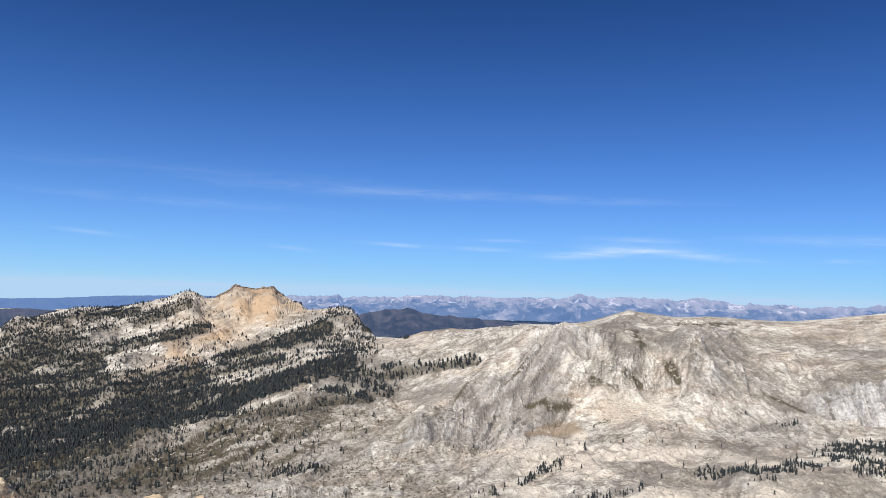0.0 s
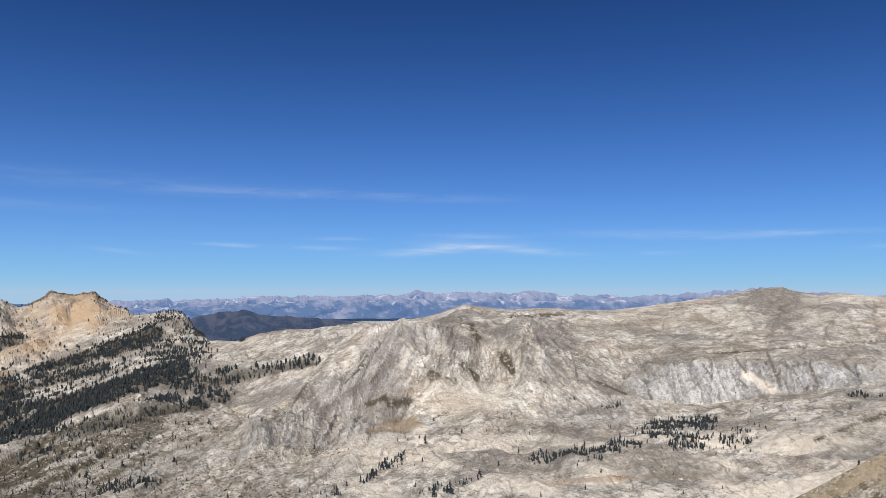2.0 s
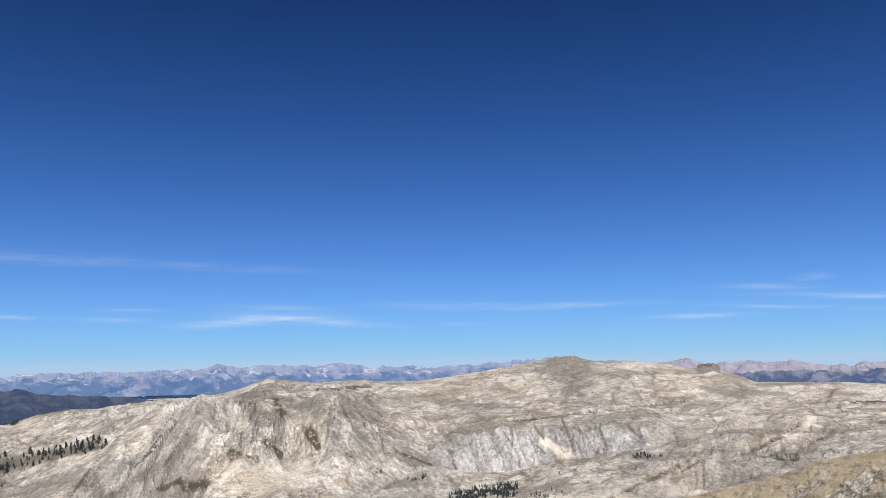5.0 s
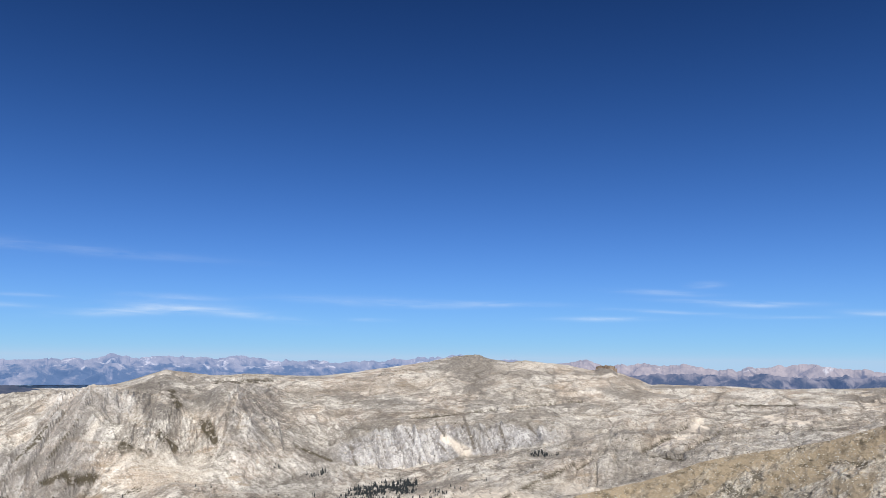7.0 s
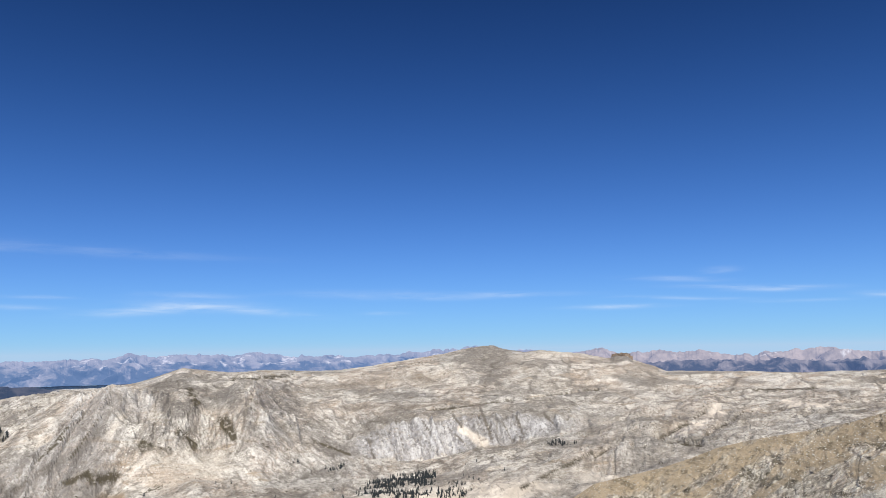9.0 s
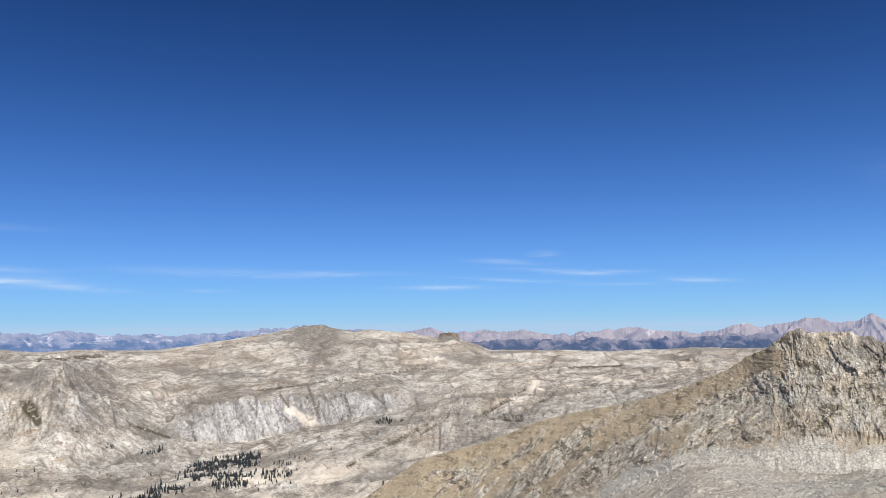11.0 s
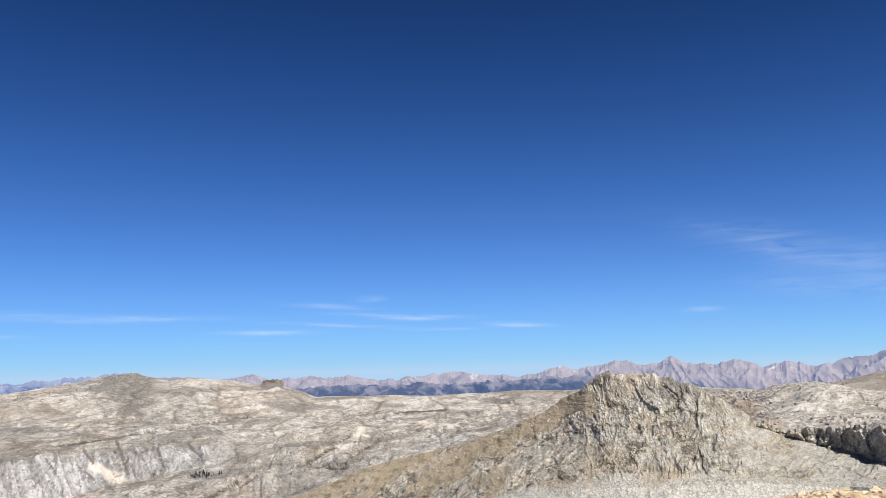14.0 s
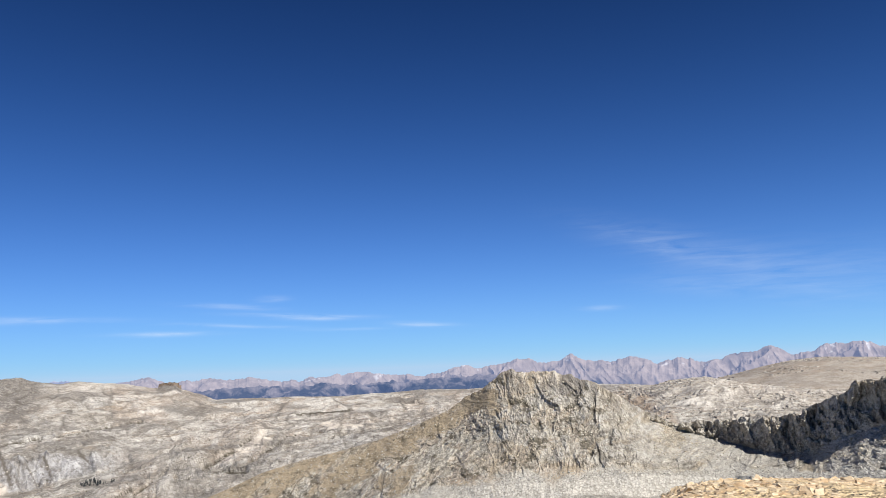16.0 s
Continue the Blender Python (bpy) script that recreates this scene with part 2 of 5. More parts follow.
    here = t.math("MULTIPLY", t.ramp(lot[0], 0.6, 0.65), t.ramp(patch, 0.62, 0.42, 0.15, 1.0))
    c = t.mix(t.math("MULTIPLY", here, t.ramp(speck.outputs["Distance"], 0.10, 0.26, 0.7 * mottle, 0.0)), c, rgb(0.085, 0.078, 0.055))
    bits = t.add("ShaderNodeTexVoronoi", {"Vector": p, "Scale": 0.33 * grain}, feature="F1")
    lot2 = t.add("ShaderNodeSeparateColor", {0: bits.outputs["Color"]}).outputs
    c = t.mix(t.math("MULTIPLY", t.ramp(lot2[0], 0.6, 0.65), t.ramp(bits.outputs["Distance"], 0.15, 0.35, 0.6 * mottle, 0.0)), c, pale)
    c = t.mix(t.math("MULTIPLY", t.ramp(lot2[1], 0.6, 0.65), t.ramp(bits.outputs["Distance"], 0.15, 0.38, 0.5 * mottle, 0.0)), c, rgb(0.15, 0.13, 0.105))
    # cold grey walls with water streaks
    cliff = attribute(t, "cliff")
    streak = t.noise(t.stretch(p, (0.22 * grain, 0.22 * grain, 0.03 * grain), (radians(12), radians(8), 0)), 1.0, 5, 0.62)
    c = t.mix(t.math("MULTIPLY", cliff, t.ramp(streak, 0.42, 0.62, 0.1, 0.5)), c, rgb(0.53, 0.53, 0.54))
    c = t.mix(t.math("MULTIPLY", cliff, t.ramp(streak, 0.37, 0.45, 0.7, 0.0)), c, rgb(0.16, 0.16, 0.17))
    c = t.mix(t.math("MULTIPLY", cliff, 0.8), c, rgb(0.88, 0.91, 0.98), "MULTIPLY")
    c = t.mix(t.math("MULTIPLY", attribute(t, "pale"), 0.8), c, rgb(0.80, 0.72, 0.63))
    tan = t.math("MULTIPLY", attribute(t, "tan"), t.ramp(fine, 0.60, 0.72, 1.0, 0.3))
    c = t.mix(tan, c, t.mix(t.ramp(grit, 0.35, 0.65), [v * 0.72 for v in soil[:3]] + [1.0], soil))
    # darkens real dark rock, and puts some facets' shade into the colour
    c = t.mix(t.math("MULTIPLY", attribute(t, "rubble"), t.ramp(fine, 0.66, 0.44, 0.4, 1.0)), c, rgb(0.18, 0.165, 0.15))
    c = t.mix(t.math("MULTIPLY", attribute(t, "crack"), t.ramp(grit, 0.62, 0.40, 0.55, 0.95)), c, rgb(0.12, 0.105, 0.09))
    c = t.mix(t.math("MULTIPLY", attribute(t, "gold"), t.ramp(t.noise(p, 1.7, 6, 0.7), 0.3, 0.6, 0.85, 1.0)), c, rgb(0.78, 0.60, 0.36))
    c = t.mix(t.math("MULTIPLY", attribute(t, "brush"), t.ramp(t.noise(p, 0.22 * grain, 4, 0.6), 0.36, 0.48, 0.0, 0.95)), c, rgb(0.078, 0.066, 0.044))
    # ground darker under the woods and along the heath bands
    c = t.mix(attribute(t, "dark_ground"), c, t.mix(fine, rgb(0.04, 0.038, 0.03), rgb(0.11, 0.092, 0.066)))
    pebble = t.add("ShaderNodeTexVoronoi", {"Vector": p, "Scale": 1.7}, feature="F1")
    lot3 = t.add("ShaderNodeSeparateColor", {0: pebble.outputs["Color"]}).outputs[0]
    stony = t.mix(lot3, rgb(0.36, 0.345, 0.315), rgb(0.60, 0.58, 0.535))
    stony = t.mix(t.ramp(pebble.outputs["Distance"], 0.5, 0.85, 0.0, 0.5), stony, rgb(0.14, 0.125, 0.105))
    c = t.mix(t.math("MULTIPLY", attribute(t, "scree"), 0.9), c, stony)
    relief = t.math("ADD", t.math("MULTIPLY", patch, 2.0), t.math("ADD", t.math("MULTIPLY", grit, 0.5), t.math("MULTIPLY", fine, 1.5)))
    finish(t, c, 0.9, relief, 1.2 / grain)
    return m


# sets of joints: where they show, which way their plane faces, their lean, the size of a sheet in metres
GRANITE_JOINTS = (("joint_steep", 5, 57, 11.0, 6.0), ("joint_fall", 21, -33, 9.0, 4.5), ("joint_wall", 32, -68, 9.0, 4.0), ("joint_rise", 10, 26, 9.0, 4.0), ("joint_flat", 40, 5, 7.0, 4.0))
CRAG_JOINTS = (("joint_wall", 74, 84, 2.4, 3.0), ("joint_rise", 60, 42, 2.4, 3.0), ("joint_flat", 80, 22, 1.8, 3.0))
GRANITE = granite("granite", rgb(0.475, 0.465, 0.44), rgb(0.505, 0.46, 0.40), rgb(0.75, 0.72, 0.67), rgb(0.24, 0.22, 0.20), rgb(0.50, 0.365, 0.245), GRANITE_JOINTS, 1.0, 1.35)
CRAG = granite("crag_rock", rgb(0.50, 0.475, 0.41), rgb(0.53, 0.465, 0.355), rgb(0.69, 0.66, 0.59), rgb(0.21, 0.19, 0.155), rgb(0.40, 0.325, 0.225), CRAG_JOINTS, 3.0, 1.0, 0.4)
GOLD = granite("golden_rock", rgb(0.74, 0.60, 0.41), rgb(0.76, 0.61, 0.42), rgb(0.84, 0.74, 0.57), rgb(0.50, 0.37, 0.23), rgb(0.46, 0.33, 0.18), (), 30.0, 0.6)


def needles(name, dark, light):
    m, t = material(name)
    v = t.add("ShaderNodeNewGeometry").outputs
    n = t.noise(v["Position"], 0.9, 3)
    c = t.mix(t.math("ADD", t.math("MULTIPLY", v["Random Per Island"], 0.5), t.math("MULTIPLY", n, 0.5)), dark, light)
    finish(t, c, 0.8)
    return m


def bark(name):
    m, t = material(name)
    p = t.add("ShaderNodeNewGeometry").outputs["Position"]
    finish(t, t.mix(t.noise(p, 4.0), rgb(0.10, 0.07, 0.05), rgb(0.22, 0.16, 0.11)), 0.9)
    return m


# needles bluer than their own green: distance haze painted into the colour
NEEDLES = needles("needles", rgb(0.012, 0.017, 0.023), rgb(0.032, 0.039, 0.042))
HEATH = needles("heath", rgb(0.045, 0.040, 0.026), rgb(0.13, 0.11, 0.065))
BARK = bark("bark")


def loose_stone(name, dark, light):
    """Broken stones, each with its own tone."""
    m, t = material(name)
    v = t.add("ShaderNodeNewGeometry").outputs
    c = t.mix(v["Random Per Island"], dark, light)
    n = t.noise(v["Position"], 3.0, 5, 0.7)
    finish(t, t.mix(t.ramp(n, 0.35, 0.6, 0.45, 0.0), c, rgb(0.14, 0.12, 0.10)), 0.92, n, 0.15)
    return m


GREY_STONE = loose_stone("grey_stone", rgb(0.36, 0.345, 0.31), rgb(0.60, 0.58, 0.53))
DULL_STONE = loose_stone("weathered_boulder", rgb(0.30, 0.27, 0.235), rgb(0.54, 0.50, 0.44))
DOME_STONE = loose_stone("dome_rock", rgb(0.17, 0.155, 0.14), rgb(0.34, 0.315, 0.285))
HORN_STONE = loose_stone("brown_outcrop", rgb(0.10, 0.075, 0.06), rgb(0.26, 0.20, 0.15))
GOLD_PLATE, plate_tree = material("gold_plate")
info = plate_tree.add("ShaderNodeObjectInfo").outputs["Random"]
where = plate_tree.add("ShaderNodeNewGeometry").outputs["Position"]
finish(plate_tree, plate_tree.mix(plate_tree.ramp(plate_tree.noise(where, 9.0, 5, 0.7), 0.35, 0.6, 0.5, 0.0), plate_tree.mix(info, rgb(0.56, 0.40, 0.24), rgb(0.84, 0.70, 0.50)), rgb(0.34, 0.22, 0.12)), 0.9,
       plate_tree.noise(where, 20.0, 4, 0.7), 0.02)
GOLD_STONE = loose_stone("gold_stone", rgb(0.56, 0.40, 0.24), rgb(0.84, 0.70, 0.50))


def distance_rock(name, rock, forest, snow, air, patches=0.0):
    """Mountains tens of kilometres off, their blue distance haze painted on as emission; woods low down, some snow."""
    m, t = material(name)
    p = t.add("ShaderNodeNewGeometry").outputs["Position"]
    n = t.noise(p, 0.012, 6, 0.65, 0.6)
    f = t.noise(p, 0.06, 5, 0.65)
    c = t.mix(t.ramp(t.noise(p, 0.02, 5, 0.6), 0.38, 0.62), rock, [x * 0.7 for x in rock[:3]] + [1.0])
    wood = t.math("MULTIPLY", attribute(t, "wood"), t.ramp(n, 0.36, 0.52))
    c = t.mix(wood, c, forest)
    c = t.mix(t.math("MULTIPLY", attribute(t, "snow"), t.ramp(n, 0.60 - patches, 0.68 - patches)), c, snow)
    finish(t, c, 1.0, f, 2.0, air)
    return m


# the fourth colour of each is its painted haze
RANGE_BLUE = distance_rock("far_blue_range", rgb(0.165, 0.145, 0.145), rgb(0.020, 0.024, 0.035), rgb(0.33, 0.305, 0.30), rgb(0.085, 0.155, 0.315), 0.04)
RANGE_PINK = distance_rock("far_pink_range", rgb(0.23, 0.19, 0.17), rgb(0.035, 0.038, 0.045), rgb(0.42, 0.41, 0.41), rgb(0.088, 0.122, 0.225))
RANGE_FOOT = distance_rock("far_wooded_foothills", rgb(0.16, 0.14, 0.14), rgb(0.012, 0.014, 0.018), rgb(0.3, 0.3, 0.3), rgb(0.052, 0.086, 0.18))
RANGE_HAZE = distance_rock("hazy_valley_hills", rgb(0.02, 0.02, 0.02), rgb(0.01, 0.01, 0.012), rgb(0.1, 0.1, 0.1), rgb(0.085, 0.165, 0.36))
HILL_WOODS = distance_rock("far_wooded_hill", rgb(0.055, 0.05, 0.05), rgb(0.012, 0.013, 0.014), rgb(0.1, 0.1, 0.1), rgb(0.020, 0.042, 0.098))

# ---- ground: one sheet from the summit to the horizon ----
# rows: azimuth, distance, degrees up; each table is a line over the land
LIP = [(-40, 6, -20), (60, 10, -19), (68, 18, -16.5), (72.6, 22, -12.4), (74.7, 23, -11.1), (76.4, 24, -10.0), (78.2, 24, -8.6), (81.2, 24, -8.05),
       (85.3, 24, -7.9), (90.7, 25, -8.0), (100, 24, -9), (140, 10, -18), (250, 6, -20)]
FLANK = [(-40, 130, -26), (50, 130, -26), (60, 120, -22), (100, 120, -20), (180, 130, -24)]
TROUGH = [(-40, 330, -18.5), (35, 330, -18.5), (45, 290, -15.5), (60, 235, -10.6), (70, 235, -10.0), (100, 220, -9.6), (180, 330, -16)]
FRONT = [(-40, 440, -15.0), (20, 440, -14.8), (35, 440, -14.4), (45, 440, -12.5), (60, 430, -8.2), (80, 430, -7.4), (100, 430, -7.0), (180, 440, -14)]
BASIN = [(-40, 640, -13.2), (-29, 640, -12.6), (-20, 640, -12.0), (-10, 620, -10.9), (0, 620, -10.9), (9, 620, -10.4), (18, 600, -11.2),
         (25, 640, -9.9), (30, 660, -9.4), (36, 660, -8.8), (41, 640, -8.4), (46, 620, -8.0), (55, 620, -6.5), (62, 600, -6), (70, 560, -6),
         (80, 500, -5.4), (100, 500, -5), (180, 640, -12)]
FOOT = [(-40, 900, -11.5), (-29, 900, -11.1), (-24, 850, -10.5), (-18, 850, -9.9), (-14, 850, -8.7), (-10, 880, -6.9), (-5, 860, -7.4),
        (0, 790, -9.2), (5, 780, -9.2), (9, 780, -9.2), (13, 780, -8.7), (18, 790, -9.0), (24.2, 850, -8.0), (28.8, 880, -7.7), (31.7, 880, -7.1),
        (36.3, 880, -6.6), (41, 850, -6.4), (46, 800, -6.2), (50, 800, -5.6), (56, 800, -5.0), (62, 750, -4.9), (70, 700, -4.9), (78, 560, -5.0),
        (100, 560, -4.5), (180, 900, -10)]
BROW = [(-40, 1200, -10.3), (-29, 1200, -9.9), (-24, 1150, -9.2), (-18.6, 1150, -8.4), (-14, 1150, -7.0), (-10, 1150, -5.4), (-6, 1120, -5.0),
        (-2, 1000, -5.4), (2, 870, -5.6), (5, 850, -5.4), (8, 850, -4.9), (10.4, 842, -4.6), (13.2, 862, -5.0), (15.2, 868, -5.2), (17, 868, -4.7), (19, 880, -5.4), (21, 900, -5.8), (24.2, 930, -6.2),
        (26.4, 935, -5.3), (27.9, 930, -4.85), (31.7, 925, -4.7), (36, 925, -4.6), (41, 930, -4.8), (46, 930, -4.9), (50, 950, -4.4), (56, 1000, -4.0),
        (62, 950, -3.9), (70, 900, -3.9), (78, 700, -3.6), (100, 700, -3.6), (180, 1200, -9)]
RISE = [(-40, 1600, -6.9), (-29, 1600, -6.6), (-20, 1600, -5.6), (-14, 1650, -4.6), (-10, 1500, -3.9), (-6, 1400, -4.2), (-3, 1300, -4.2),
        (0, 1150, -3.8), (5, 950, -3.2), (8, 930, -3.0), (10.4, 915, -2.9), (13.2, 940, -3.2), (15.2, 950, -3.4), (17.6, 940, -2.9), (19.5, 1030, -3.1), (21, 1150, -3.0),
        (28, 1200, -2.6), (34, 1220, -2.3), (40, 1200, -2.6), (46, 1200, -3.0), (56, 1250, -2.7), (64, 1250, -2.6), (72, 1100, -2.5), (80, 850, -2.0),
        (86, 850, -2.7), (100, 850, -3.2), (180, 1600, -6)]
SKY_DISTANCE = [(-40, 2300), (-11, 2300), (-9.6, 2000), (-6, 1900), (-4.6, 1600), (-1, 1450), (13, 1380), (20, 1480), (46, 1500), (56, 1700), (66, 1700),
                (73, 1350), (79, 1000), (100, 1000), (180, 2300)]
SKY_WEST = [(-40, -4), (-33, -3.6), (-29, -3.1), (-28.1, -2.4), (-27.2, -2.6), (-26.6, -2.35), (-24.8, -1.85), (-22.1, -1.8), (-20.6, -1.4), (-19.1, -1.06),
            (-17.9, -0.6), (-17.3, -0.7), (-16.6, -1.07), (-16.1, -1.06), (-15.4, -0.73), (-14.6, -0.24), (-13.2, -0.37), (-12.4, -0.3), (-12.1, -0.26),
            (-11.7, -0.55), (-10.2, -1.23), (-9.6, -1.7), (-8.9, -1.56), (-7.2, -1.4), (-6.4, -1.62), (-5.7, -2.56), (-4.8, -3.4), (-2.9, -3.5), (-1.2, -2.97)]
SKY_EAST = [(0.7, -2.76), (2.2, -2.75), (3.5, -2.51), (5.2, -2.42), (6.9, -2.6), (7.8, -2.49), (10.6, -1.87), (11.2, -1.69), (13.2, -1.03), (14.7, -1.21),
            (16.2, -1.39), (18.4, -1.23), (21.4, -1.32), (23.9, -1.36), (26, -1.12), (27.5, -0.88), (29.5, -0.62), (31.2, -0.35), (32.4, -0.05), (33.3, 0.06), (34.7, 0.22),
            (35.4, -0.05), (37, -0.34), (38.1, -0.21), (41.1, -0.51), (42.9, -0.8), (43.3, -0.62), (44.1, -0.64), (44.5, -0.98), (46, -1.43), (46.7, -1.76), (51.3, -1.75), (55.1, -1.84), (60.7, -1.69),
            (66, -1.65), (73.4, -1.66), (76.9, -1.76), (80.6, -1.35), (84.1, -2.14), (86.8, -2.39), (100, -3), (180, -6)]
MOOR = [(-40, 3000, -4.2), (-5, 3000, -4.0), (60, 2900, -3.4), (70, 2400, -2.8), (78, 2300, -2.2), (81.5, 2300, -1.5), (84, 2300, -0.85), (86, 2300, -0.45), (88, 2300, -0.32), (91, 2300, -0.45),
        (100, 2300, -0.9), (180, 3000, -4)]
LOW = [(-40, 4000, -3.0), (-10, 4000, -3.0), (60, 4000, -2.8), (100, 4000, -2.4), (180, 4000, -3)]
EDGE = [(-40, 4880, -1.7), (-10, 4880, -1.7), (0, 4880, -2.0), (100, 4880, -2.0), (180, 4880, -1.6)]

STEP = 0.115
view = np.arange(-34.0, 97.0, STEP)
rest = np.arange(97.0, 326.0, 2.0)
azimuth = np.concatenate([view, rest])
knots = [(np.full(azimuth.shape, 0.3), np.zeros(azimuth.shape))]
taper = np.exp(-np.linspace(-2.2, 2.2, 23) ** 2)
taper /= taper.sum()


def eased(v):
    """Rounds off the corners of a line over the land, within the view."""
    k = len(view)
    return np.concatenate([np.convolve(np.pad(v[:k], 11, "edge"), taper, "valid"), v[k:]])


for table in (LIP, FLANK, TROUGH, FRONT, BASIN, FOOT, BROW, RISE):
    far, up = [eased(v) for v in lay(azimuth, table)]
    knots.append((far, height(far, up)))
far = lay(azimuth, SKY_DISTANCE)[0]
crest_z = height(far, lay(azimuth, SKY_WEST + SKY_EAST)[0])
knots.append((far, crest_z))
knots.append((far * 1.22, crest_z - 0.055 * far))
for table in (MOOR, LOW, EDGE):
    far, up = [eased(v) for v in lay(azimuth, table)]
    knots.append((far, height(far, up)))
knots_r, knots_z = np.array([k[0] for k in knots]), np.array([k[1] for k in knots])
# rows lie closer together where the land is steep
coarse = np.concatenate([np.geomspace(0.002, 10, 60), np.linspace(10.2, 30, 100), np.geomspace(30.5, 420, 160), np.geomspace(421, 2500, 900), np.geomspace(2510, 4880, 40)])
first = hermite(knots_r, knots_z, coarse)
upward = np.clip(np.degrees(np.arctan2(first - EYE, coarse[:, None])), -17, 3)
spacing = np.interp(coarse, [0, 10, 10.1, 30, 30.1, 420, 421, 2500, 2501], [0.16, 0.16, 0.022, 0.022, 0.018, 0.018, 0.0075, 0.0075, 0.05])
count = np.zeros(first.shape)
count[1:] = np.cumsum(np.hypot(np.diff(upward, axis=0) / 0.028, (np.diff(np.log(coarse)) / spacing[1:])[:, None]), axis=0)
ROWS_OUT = 620
R = np.stack([np.interp(np.linspace(0, count[-1, j], ROWS_OUT), count[:, j], coarse) for j in range(len(azimuth))], 1)
AZ = np.broadcast_to(azimuth, R.shape)
GX, GY = R * np.sin(np.radians(AZ)), R * np.cos(np.radians(AZ))
Z0 = hermite(knots_r, knots_z, R)
SKYLINE = knots[9][0][None, :]

# relief: broad swells and blocks, calmer along the crests
calm = 1 - 0.72 * bell(R / SKYLINE, 1.0, np.where(AZ < -5, 0.05, 0.10))
open_land = smooth(300, 480, R) * (1 - 0.6 * smooth(2300, 2600, R)) * calm * (1 - 0.75 * smooth(76, 79, AZ) * smooth(1.1, 1.3, R / SKYLINE))
west = smooth(-4, -12, AZ) * smooth(1200, 1500, R)
big_e, big_t = blocks(GX / 95 + 0.5 * fbm(GX / 70, GY / 70, 3, 9), GY / 120, 13)[1:]
GZ = Z0 + open_land * (4.5 * fbm(GX / 90, GY / 90, 3, 5) + (1.6 + 1.5 * west) * ridged(GX / 34, GY / 40, 3, 11) + (9.0 + 8.0 * west) * big_t * smooth(0, 0.3, big_e) * smooth(480, 620, R) * (1 - 0.75 * smooth(73, 78, AZ)))
GZ += west * open_land * 6.0 * ridged(GX / 140, GY / 220, 3, 15)
UP0 = np.degrees(np.arctan2(Z0 - EYE, R))


def off_line(a1, e1, a2, e2):
    """Degrees from the line between two sights (azimuth, degrees up)."""
    da, de = a2 - a1, e2 - e1
    t = np.clip(((AZ - a1) * da + (UP0 - e1) * de) / (da * da + de * de), 0, 1)
    return np.hypot(AZ - a1 - t * da, UP0 - e1 - t * de)


# ribs and gullies of the great buttress, its knobs, the low humps of the basin and the ramp behind
beyond = smooth(425, 470, R)
for a1, e1, a2, e2, half, lift in ((-1.0, -10.4, 8.6, -4.4, 1.3, 13), (8.7, -8.4, 10.6, -4.2, 0.7, -9), (9.6, -5.6, 13.6, -4.2, 0.9, 9), (11.6, -7.4, 15.0, -6.0, 1.3, -7),
                                   (18.6, -6.2, 17.4, -3.4, 1.0, 12), (3.8, -9.6, 8.0, -6.2, 0.45, -6), (1.2, -9.0, 4.6, -5.8, 0.4, -5), (5.4, -9.4, 9.0, -7.0, 0.5, 5),
                                   (21.0, -12.6, 27.0, -11.8, 1.0, 7), (14.0, -9.6, 19.0, -9.9, 0.8, 6), (46.0, -6.3, 49.3, -4.2, 0.7, 5), (40.0, -8.0, 45.0, -5.4, 0.8, 5),
                                   (-22.0, -6.0, -13.5, -4.2, 0.7, 8), (-17.5, -1.2, -17.0, -3.6, 0.4, 7), (-13.4, -0.8, -14.6, -3.6, 0.5, -7)):
    GZ += beyond * lift * bell(off_line(a1, e1, a2, e2) + 0.5 * half * fbm(GX / 45, GY / 45, 3, int(a1 * 7 + 300)), 0.0, half)
wall = smooth(0.16, 0.5, np.gradient(Z0, axis=0) / np.gradient(R, axis=0)) * smooth(700, 760, R) * (1 - smooth(1000, 1100, R))
cliffs = wall * smooth(22, 26, AZ) * smooth(46, 41, AZ)
# sheets and slabs: which way the joints run, part by part (degrees in the upright plane)
DEGREE = 15.7   # metres for a degree at the middle distance
XA, YU = AZ * DEGREE, UP0 * DEGREE
blur = 0.9 * fbm(GX / 70, GY / 70, 3, 17)
slab_line = AZ + 2.4 - (UP0 + 11.5) * 1.1 + blur
left_of = smooth(0.4, -0.6, slab_line)
right_of = smooth(-1.2, 0.6, AZ + blur - np.interp(UP0, [-11.5, -8, -4, -3], [6.5, 9.2, 10.2, 12.5]))
talus = beyond * smooth(10.2, 11.4, AZ + blur) * smooth(16.8, 15.4, AZ + blur) * smooth(-10.0, -8.6, UP0) * smooth(-5.6, -6.4, UP0 + 0.3 * blur)
talus = np.maximum(talus, beyond * 0.9 * smooth(0.9, 0.3, off_line(3.4, -11.7, 5.6, -10.7) + 0.2 * blur))
high = smooth(-4.6, -3.9, UP0 + 0.25 * blur)
low = smooth(-8.6, -9.4, UP0 + 0.4 * blur)
